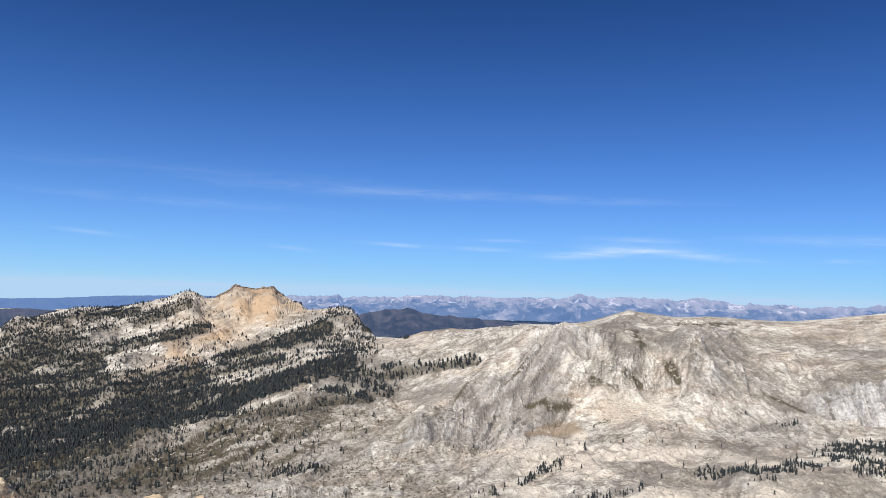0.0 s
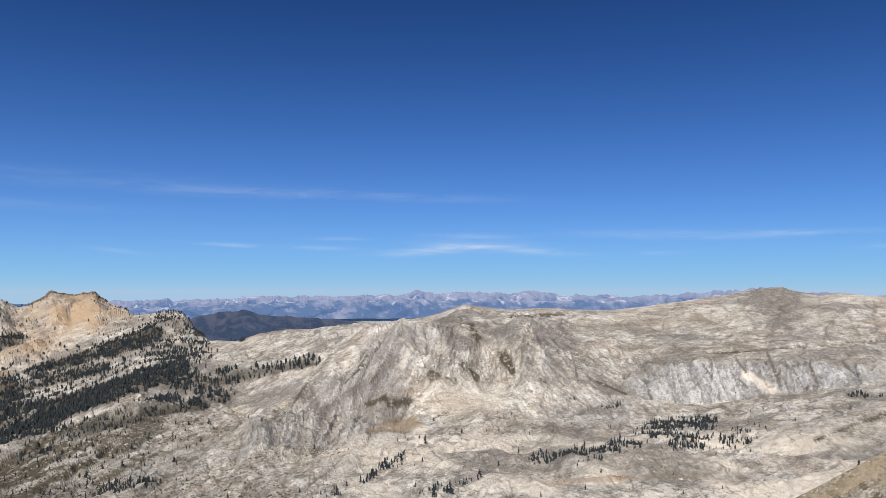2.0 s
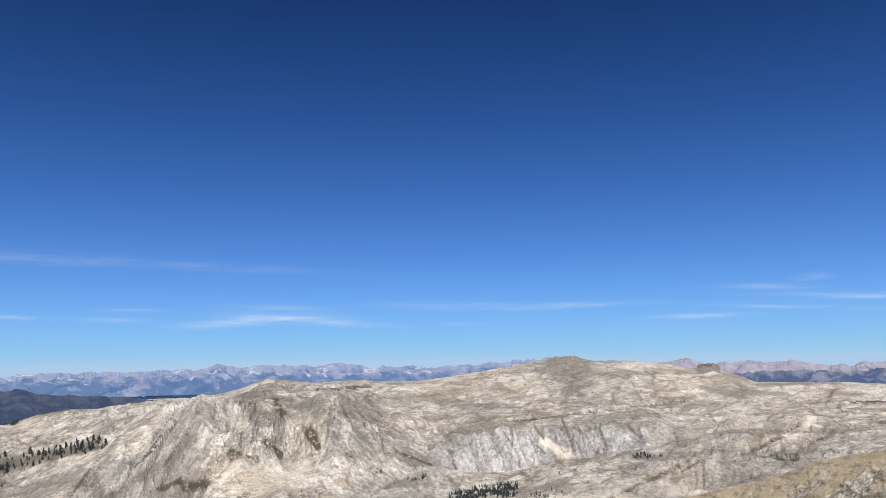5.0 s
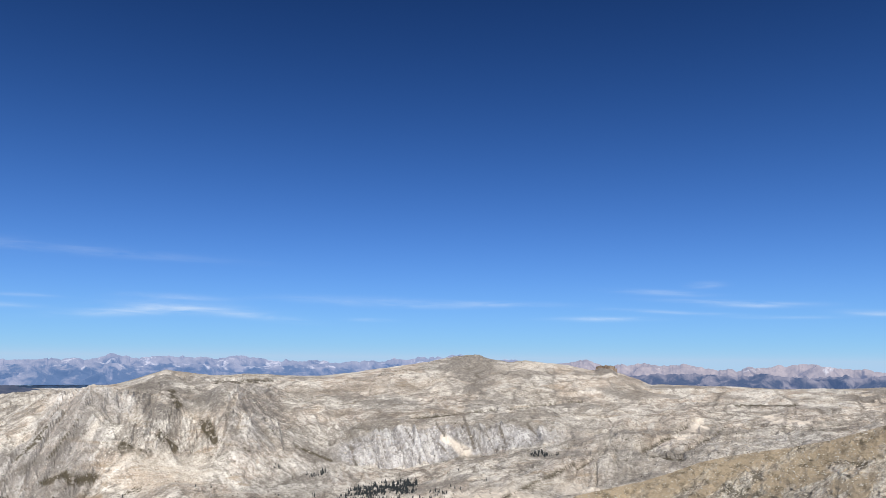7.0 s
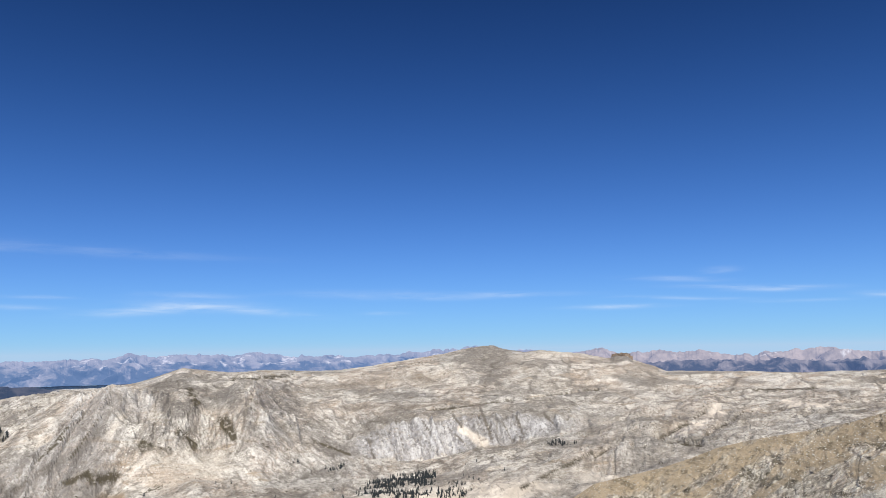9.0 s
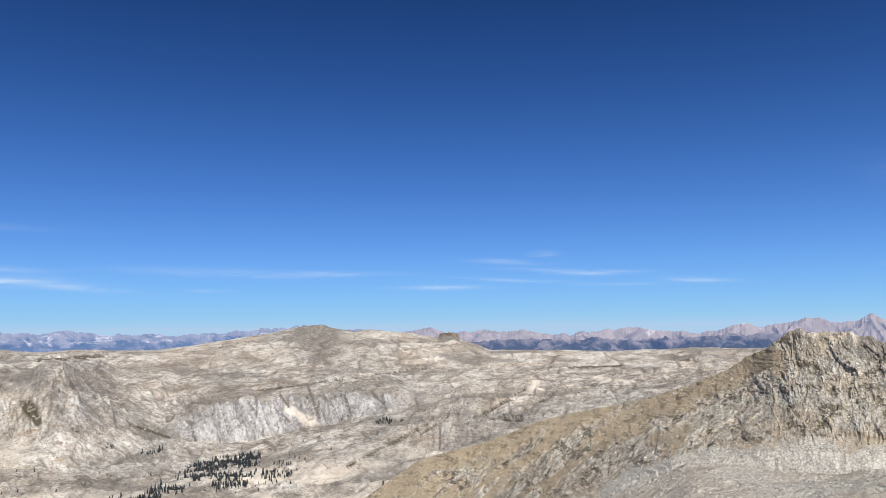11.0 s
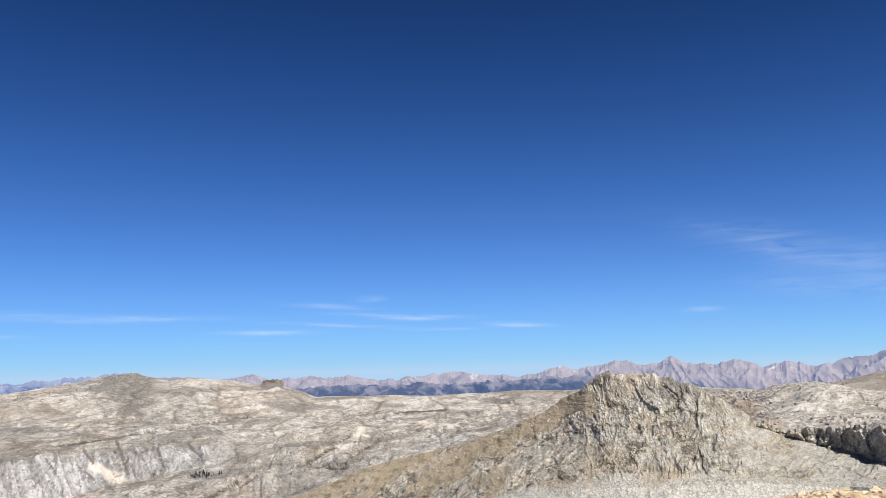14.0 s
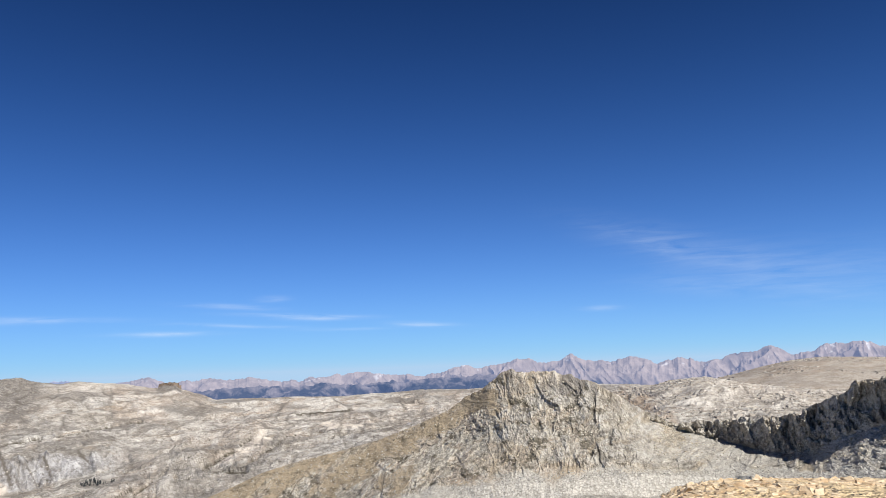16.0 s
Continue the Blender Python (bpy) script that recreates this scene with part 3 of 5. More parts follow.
gates = {
    57: (1 - left_of) * (1 - right_of) * smooth(-12.2, -11.2, UP0) * smooth(-2.6, -3.4, UP0),
    27: left_of * smooth(9, 5, AZ) + low * smooth(9, 5, AZ) * (1 - left_of) * 0.4,
    62: smooth(9.5, 11, AZ) * smooth(19.5, 18, AZ) * smooth(-6.8, -5.8, UP0) * smooth(-2.5, -3.3, UP0),
    -33: smooth(16.5, 19, AZ + blur) * smooth(28, 24.5, AZ) * (1 - low) * (1 - high) * (1 - cliffs),
    112: 2.5 * cliffs,
    38: smooth(39, 42, AZ + blur) * smooth(56, 51, AZ) * (1 - high) + low * smooth(18.5, 20, AZ + blur) * smooth(30, 28, AZ) * smooth(-10.7, -11.3, UP0) * smooth(-13.2, -12.7, UP0),
    16: low * smooth(5, 9, AZ) * smooth(40, 36, AZ),
    6: high * smooth(8, 13, AZ) + smooth(52, 56, AZ) + 0.6 * smooth(26, 30, AZ) * (1 - low) * (1 - cliffs) + 0.02}
share = sum(gates.values())


def slabs(xa, yu, weight, turn, period, stretch, seed):
    """Broken sheets of rock, longest along the turn: their lift, the cracks between them, and each one's tone."""
    lift, crack, tone = [np.zeros(weight.shape) for k in range(3)]
    here = np.nonzero(weight > 0.02)
    x, y, w = xa[here], yu[here], weight[here]
    ct, st = math.cos(radians(turn)), math.sin(radians(turn))
    run, over = ct * x + st * y, ct * y - st * x
    over = over + 0.55 * period * fbm(run / (period * stretch * 1.3), over / (period * 2.2), 3, seed)
    run = run + 0.5 * period * fbm(x / (period * 1.5), y / (period * 1.5), 2, seed + 3)
    v, e, tip = blocks(run / (period * stretch), over / period, seed + 5)
    patchy = smooth(-0.35, 0.30, fbm(x / (period * 4), y / (period * 3), 2, seed + 9))
    grain = fbm(run / (period * stretch * 0.55), over / (period * 0.22), 4, seed + 12, 0.6)
    lift[here] = w * ((0.5 * v + 1.3 * tip) * smooth(0, 0.16, e) + 0.25 * grain)
    gap = 0.065 if period > 10 else 0.15
    crack[here] = w * smooth(gap, 0.25 * gap, e) * patchy * (0.45 + 0.55 * smooth(-0.3, 0.4, v))
    tone[here] = w * (0.55 * v + 0.45 * tip + 0.75 * grain)
    return lift, crack, tone


tone, crack = np.zeros(R.shape), np.zeros(R.shape)
steepness = 0.38 + 0.62 * np.clip(gates[57] + gates[62] + gates[112] + 0.7 * gates[-33] + 0.6 * gates[38] + 0.7 * gates[27] * (UP0 < -9), 0, 1)
rough = open_land * steepness * (1 - 0.85 * talus) * np.clip(R / 900, 0.5, 1.6)
for k, (turn, gate) in enumerate(gates.items()):
    gate = np.where(R > 420, gate / share, 0.0)
    bold = turn in (57, 62)
    for period, stretch, deep, dark in ((13.0, 2.8, 4.0, 0.95) if bold else (19.0, 2.5, 4.2, 0.9), (6.2, 2.6, 1.6, 0.95)):
        a, b, c = slabs(XA, YU, gate, turn, period, stretch * (1.5 if turn in (6, 57, 112) else 1.0), 1000 + 60 * k + int(period))
        GZ += rough * deep * (1.4 if bold and period > 10 else 1.0) * a
        GZ -= rough * 0.8 * b
        crack = np.maximum(crack, dark * b)
        tone = tone + ((1.5 if bold else 0.8) if period > 10 else 0.75) * c - (0.25 * gate if turn == 112 and period > 10 else 0.0)
joint = {turn: np.where(R > 420, gate / share, 0.0) * (1 - 0.85 * talus) for turn, gate in gates.items()}
tone, crack = tone * (1 - 0.7 * talus), crack * (1 - talus) * smooth(0.2, 0.6, open_land)
small_v, small_e, small_t = blocks(GX / 7 + 0.4 * fbm(GX / 11, GY / 11, 2, 35), GY / 9, 37)
GZ += open_land * (0.4 + 0.6 * steepness) * ((0.6 * small_v + 1.5 * small_t) * smooth(0, 0.25, small_e))
near = 1 - smooth(25, 80, R)
GZ += near * smooth(1.0, 5, R) * (0.03 * ridged(GX / 1.6, GY / 1.6, 2, 51) + 0.08 * fbm(GX / 3, GY / 3, 2, 55))
GZ += (1 - near) * (1 - smooth(300, 480, R)) * (1.5 * fbm(GX / 25, GY / 25, 4, 61) + 0.3 * fbm(GX / 5, GY / 5, 3, 63))

wander = fbm(GX / 120, GY / 120, 4, 71)
brown_peak = bell(AZ, -13.0, 3.2) * smooth(1750, 2000, R) * (0.5 + 0.5 * smooth(-0.4, 0.4, fbm(GX / 60, GY / 60, 4, 73))) + 0.6 * bell(AZ, -15.5, 2.2) * bell(R, 1750, 160)
horn = (bell(AZ, -14.6, 0.5) + 0.9 * bell(AZ, -12.1, 0.38)) * bell(R / SKYLINE, 0.995, 0.014)
GZ += horn * (1.5 + 3.5 * ridged(AZ * 2.6, R / 40, 2, 75))
tan_mask = np.clip(brown_peak * 1.2 + 0.16 * smooth(0.1, 0.6, wander) * smooth(1050, 1400, R), 0, 1)
warm_mask = np.clip(0.9 * smooth(0.0, 0.7, fbm(AZ / 3.2, UP0 * 0.9, 4, 72) + 0.25) * smooth(420, 480, R) * smooth(1.15, 1.0, R / SKYLINE), 0, 1) * (1 - 0.8 * cliffs)
dome = bell(AZ, 34.6, 1.5) * bell(R, 1400, 130) + bell(AZ, 16, 2.0) * bell(R, 960, 40) * 0.7
meadow = smooth(0.25, 0.6, fbm(GX / 60, GY / 60, 4, 81))
UP = np.degrees(np.arctan2(GZ - EYE, R))


def seam(a1, e1, a2, e2, half):
    """A narrow band of the land between two sights (azimuth, degrees up)."""
    da, de = a2 - a1, e2 - e1
    t = np.clip(((AZ - a1) * da + (UP - e1) * de) / (da * da + de * de), 0, 1)
    ragged = half * np.maximum(1 + 0.7 * value2(GX / 9, GY / 9, 83) + 0.9 * value2(GX / 35, GY / 35, 84), 0.05)
    return smooth(1.0, 0.4, np.hypot(AZ - a1 - t * da, UP - e1 - t * de) / ragged) * (R > 420)


WOODS = [  # azimuth and height of one end and the other, half width, thickness
    (-28, -13.8, -19, -12.4, 1.3, 0.4), (-31, -7.4, -21, -7.2, 1.0, 0.95), (-31, -4.6, -25, -4.2, 0.8, 0.6), (-31, -11.4, -24.5, -10.7, 1.1, 1.0), (-24.5, -11.0, -19.5, -10.1, 0.5, 0.8), (-31, -9.6, -26, -9.3, 1.7, 1.0), (-26, -9.3, -20, -8.7, 1.3, 1.0), (-20, -8.6, -15, -7.9, 0.85, 1.0), (-15, -7.8, -11, -6.6, 0.60, 1.0), (-11, -6.6, -6.6, -5.2, 0.55, 0.9),
    (-24, -7.6, -17, -6.4, 0.8, 0.75), (-18, -6.6, -11.5, -5.0, 0.35, 0.55), (-30, -5.6, -24, -5.4, 0.9, 0.65), (-24.5, -5.0, -16.5, -3.0, 0.30, 0.85), (-28, -3.4, -22, -2.4, 0.6, 0.5),
    (-21, -2.7, -17.8, -1.4, 0.36, 0.6), (-26, -2.5, -21, -1.9, 0.22, 0.7), (-15.5, -5.2, -10.4, -3.7, 0.30, 0.8), (-11, -4.0, -8.4, -2.8, 0.5, 0.85), (-8.6, -3.6, -5.6, -4.2, 0.7, 0.22),
    (-7.8, -2.0, -5.6, -2.9, 0.35, 0.22), (-7.5, -5.6, -4.0, -6.9, 0.75, 0.45), (-8.8, -8.1, -5.0, -7.8, 0.30, 0.7), (-16.5, -9.9, -9.0, -8.4, 0.28, 0.65), (-13.0, -8.8, -7.0, -7.3, 0.25, 0.5),
    (-4.4, -6.3, 2.4, -5.0, 0.30, 0.7), (-4.0, -5.7, 1.0, -5.3, 0.22, 0.5), (-26, -12.2, -18, -10.6, 0.6, 0.4), (-21, -10.9, -14.5, -9.9, 0.35, 0.5), (-5.6, -3.0, -2.6, -3.4, 0.14, 0.7)]


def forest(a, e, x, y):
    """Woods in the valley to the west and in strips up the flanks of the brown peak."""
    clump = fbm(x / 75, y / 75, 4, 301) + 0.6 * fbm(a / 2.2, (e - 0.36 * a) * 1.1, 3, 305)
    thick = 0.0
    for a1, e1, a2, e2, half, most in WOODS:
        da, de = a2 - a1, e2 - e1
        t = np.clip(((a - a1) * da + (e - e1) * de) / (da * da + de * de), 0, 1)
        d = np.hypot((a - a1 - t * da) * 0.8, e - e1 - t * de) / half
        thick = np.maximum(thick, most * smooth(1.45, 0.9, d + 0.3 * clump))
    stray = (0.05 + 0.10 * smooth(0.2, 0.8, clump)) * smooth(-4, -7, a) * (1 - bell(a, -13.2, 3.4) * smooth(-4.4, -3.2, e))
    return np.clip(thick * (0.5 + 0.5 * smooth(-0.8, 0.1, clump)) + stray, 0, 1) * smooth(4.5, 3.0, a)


meadow = np.where(AZ < 0, smooth(0.15, 0.5, fbm((UP - 0.42 * AZ) * 1.5, AZ * 0.22, 4, 82) + 0.35 * fbm(GX / 14, GY / 14, 2, 86)), meadow)
brush_mask = np.clip(meadow * smooth(440, 600, R) * (1 - smooth(900, 1300, R)) * (0.2 + 0.8 * smooth(2, -14, AZ)), 0, 1)
# dark bands: shrubs, cracks, and painted shade on the right-facing facet near 14 degrees
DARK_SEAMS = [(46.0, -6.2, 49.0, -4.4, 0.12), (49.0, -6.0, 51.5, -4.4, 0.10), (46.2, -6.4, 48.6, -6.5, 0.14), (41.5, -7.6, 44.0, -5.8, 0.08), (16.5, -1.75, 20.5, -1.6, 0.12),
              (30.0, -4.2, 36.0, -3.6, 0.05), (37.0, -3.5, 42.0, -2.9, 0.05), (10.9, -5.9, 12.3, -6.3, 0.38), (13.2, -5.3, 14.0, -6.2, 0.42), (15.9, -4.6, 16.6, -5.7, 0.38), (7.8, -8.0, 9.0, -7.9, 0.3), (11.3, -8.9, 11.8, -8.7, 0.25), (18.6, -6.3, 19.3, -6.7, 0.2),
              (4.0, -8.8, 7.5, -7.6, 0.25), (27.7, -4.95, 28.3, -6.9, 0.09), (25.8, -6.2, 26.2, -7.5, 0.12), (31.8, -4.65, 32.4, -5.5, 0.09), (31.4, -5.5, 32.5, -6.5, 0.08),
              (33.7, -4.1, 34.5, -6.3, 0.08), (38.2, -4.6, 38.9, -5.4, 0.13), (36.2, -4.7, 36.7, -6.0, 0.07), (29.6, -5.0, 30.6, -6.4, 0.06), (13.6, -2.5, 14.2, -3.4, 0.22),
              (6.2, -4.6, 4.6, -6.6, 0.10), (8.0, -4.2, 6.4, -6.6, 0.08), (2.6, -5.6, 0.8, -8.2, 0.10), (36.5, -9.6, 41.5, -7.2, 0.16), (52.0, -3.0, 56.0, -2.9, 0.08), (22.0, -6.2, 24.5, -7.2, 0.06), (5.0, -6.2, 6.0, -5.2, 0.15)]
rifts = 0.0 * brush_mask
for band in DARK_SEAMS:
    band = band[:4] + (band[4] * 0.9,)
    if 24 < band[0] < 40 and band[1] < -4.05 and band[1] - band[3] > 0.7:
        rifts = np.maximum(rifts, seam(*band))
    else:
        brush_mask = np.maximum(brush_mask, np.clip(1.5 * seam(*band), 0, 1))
grooves = np.zeros(R.shape)
for band in DARK_SEAMS[:8]:
    grooves += seam(*band[:4], band[4] * 2)
GZ -= 2.5 * np.clip(grooves, 0, 1) * open_land
heath_mask = 0.6 * seam(45.6, -6.2, 49.0, -4.2, 0.5) + 0.5 * seam(36, -10, 42, -7, 0.6) + 1.0 * seam(6.3, -9.9, 9.6, -9.3, 0.45) + 0.7 * seam(22, -2.6, 30, -2.0, 0.25) + 0.7 * seam(24, -4.0, 34, -3.9, 0.25)
tan_mask = np.clip(tan_mask + 0.45 * smooth(48, 58, AZ) * smooth(120, 160, R) * smooth(330, 290, R) + 0.6 * seam(6.3, -9.9, 9.6, -9.3, 0.45) + 0.3 * smooth(74, 80, AZ) * smooth(1.05, 1.2, R / SKYLINE) + 0.6 * seam(18.0, -13.5, 24.0, -12.8, 0.14) + 0.6 * seam(24.0, -12.8, 30.0, -12.2, 0.2) + 0.6 * seam(-13.1, -0.7, -12.2, -2.2, 0.7) + 0.8 * seam(-18.6, -4.2, -17.2, -5.6, 0.7) + heath_mask * 0.15 + 0.7 * seam(74.8, -2.4, 78.0, -4.2, 0.6), 0, 1)
pale_mask = np.clip(seam(32.3, -5.6, 33.9, -6.6, 0.35) + seam(54.0, -3.7, 57.5, -4.1, 0.22) + seam(10.2, -11.6, 9.9, -10.0, 0.5) + seam(81.6, -3.85, 82.8, -3.7, 0.10) + seam(47.3, -5.6, 50.0, -4.2, 0.45)
                    + 0.5 * seam(8.6, -5.2, 10.0, -3.4, 0.3) + 0.3 * smooth(72, 77, AZ) * smooth(600, 800, R) * smooth(1.12, 1.05, R / SKYLINE) + 0.8 * smooth(428, 445, R) * smooth(680, 600, R) * smooth(2, 8, AZ) * smooth(52, 44, AZ) * smooth(-0.45, 0.35, fbm(GX / 45, GY / 45, 4, 96)) + 0.4 * seam(22, -10.9, 30, -11.3, 0.5) + 0.5 * seam(-25, -8.9, -20, -6.9, 0.5) + 0.5 * seam(-20, -5.4, -16, -4.2, 0.4), 0, 1)
# dark rock and brush, plus painted shade on facets turned from the sun
dark_rock_and_shade = (0.6 * smooth(-16, -22, AZ) * smooth(-10.4, -11.6, UP) * (R > 420) + 0.45 * gates[57] * (R > 600) * smooth(0.2, -0.4, wander) + 0.7 * seam(-2.4, -10.6, 3.6, -6.4, 0.9) * smooth(-0.3, 0.4, wander) + 1.05 * seam(33.2, -0.5, 34.8, -2.2, 1.1) + 1.3 * seam(43.3, -0.75, 44.2, -0.8, 0.3) + 1.2 * horn + 0.9 * seam(-17.9, -0.8, -17.2, -1.9, 0.35) + 0.8 * seam(-15.9, -0.7, -14.8, -0.3, 0.22) + 0.7 * seam(-11.9, -0.5, -10.9, -1.7, 0.22) + 0.7 * seam(-15.4, -2.2, -14.6, -3.4, 0.2) + 0.6 * seam(-19.0, -4.0, -16.6, -4.8, 0.7) + 0.75 * smooth(0.15, 0.75, fbm(GX / 75, GY / 75, 5, 85)) * smooth(420, 480, R) * smooth(2400, 1900, R) * smooth(76, 70, AZ)
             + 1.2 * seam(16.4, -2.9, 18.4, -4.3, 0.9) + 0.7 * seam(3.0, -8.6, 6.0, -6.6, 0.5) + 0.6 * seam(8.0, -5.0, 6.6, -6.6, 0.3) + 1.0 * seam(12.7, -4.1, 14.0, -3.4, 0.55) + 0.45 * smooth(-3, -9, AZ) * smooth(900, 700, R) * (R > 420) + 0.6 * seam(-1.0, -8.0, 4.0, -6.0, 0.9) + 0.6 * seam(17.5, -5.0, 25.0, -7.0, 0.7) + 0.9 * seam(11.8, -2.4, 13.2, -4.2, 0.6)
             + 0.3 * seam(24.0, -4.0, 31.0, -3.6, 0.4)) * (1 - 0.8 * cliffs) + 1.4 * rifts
pale_mask = np.clip(pale_mask + 0.15 * talus, 0, 1)
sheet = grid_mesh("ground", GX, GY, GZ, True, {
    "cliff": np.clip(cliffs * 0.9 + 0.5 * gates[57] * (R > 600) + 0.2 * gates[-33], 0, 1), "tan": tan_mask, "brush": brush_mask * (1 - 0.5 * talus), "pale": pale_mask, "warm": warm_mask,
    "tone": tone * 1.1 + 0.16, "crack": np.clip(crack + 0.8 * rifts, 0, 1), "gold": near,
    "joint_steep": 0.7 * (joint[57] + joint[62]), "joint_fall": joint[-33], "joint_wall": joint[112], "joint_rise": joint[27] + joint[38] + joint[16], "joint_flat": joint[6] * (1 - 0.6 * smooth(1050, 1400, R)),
    "rubble": np.clip(dome * 1.6 + 0.35 * smooth(76, 79, AZ) * smooth(1.05, 1.2, R / SKYLINE) + dark_rock_and_shade, 0, 1),
    "dark_ground": np.maximum(np.where(AZ < 8, np.clip(forest(AZ, UP, GX, GY) * 1.3 - 0.15, 0, 0.92), 0) * (R > 500), heath_mask * 0.35),
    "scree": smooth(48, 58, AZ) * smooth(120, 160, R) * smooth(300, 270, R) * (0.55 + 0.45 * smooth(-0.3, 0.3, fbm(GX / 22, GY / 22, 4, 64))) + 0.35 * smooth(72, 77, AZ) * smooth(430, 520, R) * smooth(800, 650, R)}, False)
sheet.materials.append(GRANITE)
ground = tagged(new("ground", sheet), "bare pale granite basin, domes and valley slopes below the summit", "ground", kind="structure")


COLUMN_KEYS = (np.arange(len(azimuth))[None, :] * 1e5 + R).T.ravel()   # ascending, column by column


def land(a, r):
    """The ground's height at an azimuth and distance within the view."""
    j = np.clip((a - view[0]) / STEP, 0, len(view) - 1.001)
    j0 = j.astype(int)
    sides = []
    for col in (j0, j0 + 1):
        i = np.clip(np.searchsorted(COLUMN_KEYS, col * 1e5 + r) - col * ROWS_OUT, 1, ROWS_OUT - 1)
        lo, hi = R[i - 1, col], R[i, col]
        u = np.clip((r - lo) / (hi - lo), 0, 1)
        sides.append(GZ[i - 1, col] * (1 - u) + GZ[i, col] * u)
    return sides[0] * (1 - j + j0) + sides[1] * (j - j0)


def elevation(a, r):
    return np.degrees(np.arctan2(land(a, r) - EYE, r))


# ---- the crag and its spur, across the scree from the summit ----
CREST = [(31, 405, -15.8), (36, 400, -12.8), (39.2, 398, -10.75), (41.5, 395, -9.3), (46, 388, -8.2), (48, 384, -7.5), (49.7, 380, -6.8), (51.6, 376, -6.3), (54.6, 370, -5.7),
         (57.9, 362, -4.95), (60.2, 356, -4.15), (62.5, 350, -3.3), (64.2, 345, -2.35), (65.6, 336, -1.5), (67.4, 330, -0.6), (68.8, 328, -0.72),
         (71.1, 325, -0.92), (72.7, 323, -1.44), (74.3, 324, -2.3), (74.9, 328, -2.7), (76.4, 340, -3.66), (78.5, 350, -4.4), (81.1, 348, -4.5),
         (83.9, 324, -4.3), (86.3, 306, -4.0), (87.8, 295, -3.1), (89.1, 288, -2.6), (89.6, 286, -2.1), (91.3, 278, -1.85), (99, 255, -1.5)]
HEEL = [(31, 345, -19), (45, 305, -15.5), (55, 278, -11.2), (58.9, 268, -9.4), (64.8, 262, -8.4), (70.7, 258, -8.1), (74.6, 262, -7.8), (81.9, 275, -7.9),
        (86, 264, -8.0), (91, 250, -8.0), (99, 240, -8.0)]
# foot of the sheer wall: how far in front of the crest, and its height; none to the west
WALL_FOOT = [(31, 24, 0.4), (60, 28, 0.4), (66, 26, 0.38), (73, 26, 0.36), (75.5, 9, 0.80), (77, 3.5, 0.84), (79, 3.5, 0.72), (82, 4.0, 0.35), (84, 5.0, 0.16), (86.5, 5.5, 0.22), (88.5, 6.0, 0.45), (91, 6.0, 0.5), (99, 6, 0.5)]
ca = np.arange(31.0, 99.0, 0.07)
cr, ce = lay(ca, CREST)
hr, he = lay(ca, HEEL)
back, share_up = lay(ca, WALL_FOOT)
cz, hz = height(cr, ce), height(hr, he)
fr0, fz0 = np.minimum(cr - back, cr - 2), hz + (cz - hz) * share_up
s = np.concatenate([np.linspace(-0.25, 0, 8)[:-1], np.linspace(0, 1, 150), np.linspace(1, 2, 22)[1:]])
S, CA = np.meshgrid(s, ca, indexing="ij")
split = 0.10 + 0.85 * share_up
first_leg, second_leg = np.clip(S / split, 0, 1), np.clip((S - split) / (1 - split), 0, 1)
CR = hr + (fr0 - hr) * first_leg + (cr - fr0) * second_leg - 60 * np.clip(-S, 0, 1) + 150 * np.clip(S - 1, 0, 1)
CZ = hz + (fz0 - hz) * first_leg + (cz - fz0) * second_leg - 60 * np.clip(-S, 0, 1) - 70 * np.clip(S - 1, 0, 1) ** 1.2
CU = np.degrees(np.arctan2(CZ - EYE, CR))
below = ce[None, :] - CU
steep = smooth(60, 66, ca)
sheer = smooth(75, 78, ca) * smooth(0.0, 0.08, second_leg) * (S <= 1.05)
body = smooth(0.02, 0.12, S) * (1 - smooth(1.0, 1.12, S))
CX, CY = CA * 5.8, CU * 5.8   # metres for a degree at the crag
drift = fbm(CA / 2.0, CU * 0.8, 5, 105, 0.65)
streaky = fbm((CA - 1.3 * CU) / 1.2, (CU + 0.6 * CA) / 3.5, 4, 106, 0.6)
tan_c = smooth(68.0, 63.5, CA) * smooth(1.75, 0.95, below + 0.45 * drift) * (0.5 + 0.5 * smooth(-0.35, 0.25, streaky))
line_t = np.clip(((CA - 65.5) * -11.0 + (CU + 2.6) * -5.0) / 146.0, 0, 1)
tan_c = np.maximum(tan_c, 0.95 * smooth(0.95, 0.45, np.hypot(CA - 65.5 + 11.0 * line_t, CU + 2.6 + 5.0 * line_t) + 0.45 * drift))
tan_c = np.maximum(tan_c, 0.85 * smooth(0.15, 0.6, streaky) * smooth(70, 62, CA))
tan_c = np.maximum(tan_c, 0.55 * smooth(0.3, 0.75, streaky) * smooth(62, 70, CA) * (1 - sheer))
gravel = tan_c * smooth(70, 64, CA)
rocky = body * (1 - 0.7 * smooth(0.4, 0.8, gravel))
c_gates = {96: smooth(63, 67, CA) * smooth(79, 75, CA) + sheer, 44: smooth(67, 63, CA), 24: smooth(75, 79, CA) * (1 - sheer) + 0.02}
c_share = sum(c_gates.values())
push, c_tone, c_crack = [np.zeros(CA.shape) for k in range(3)]
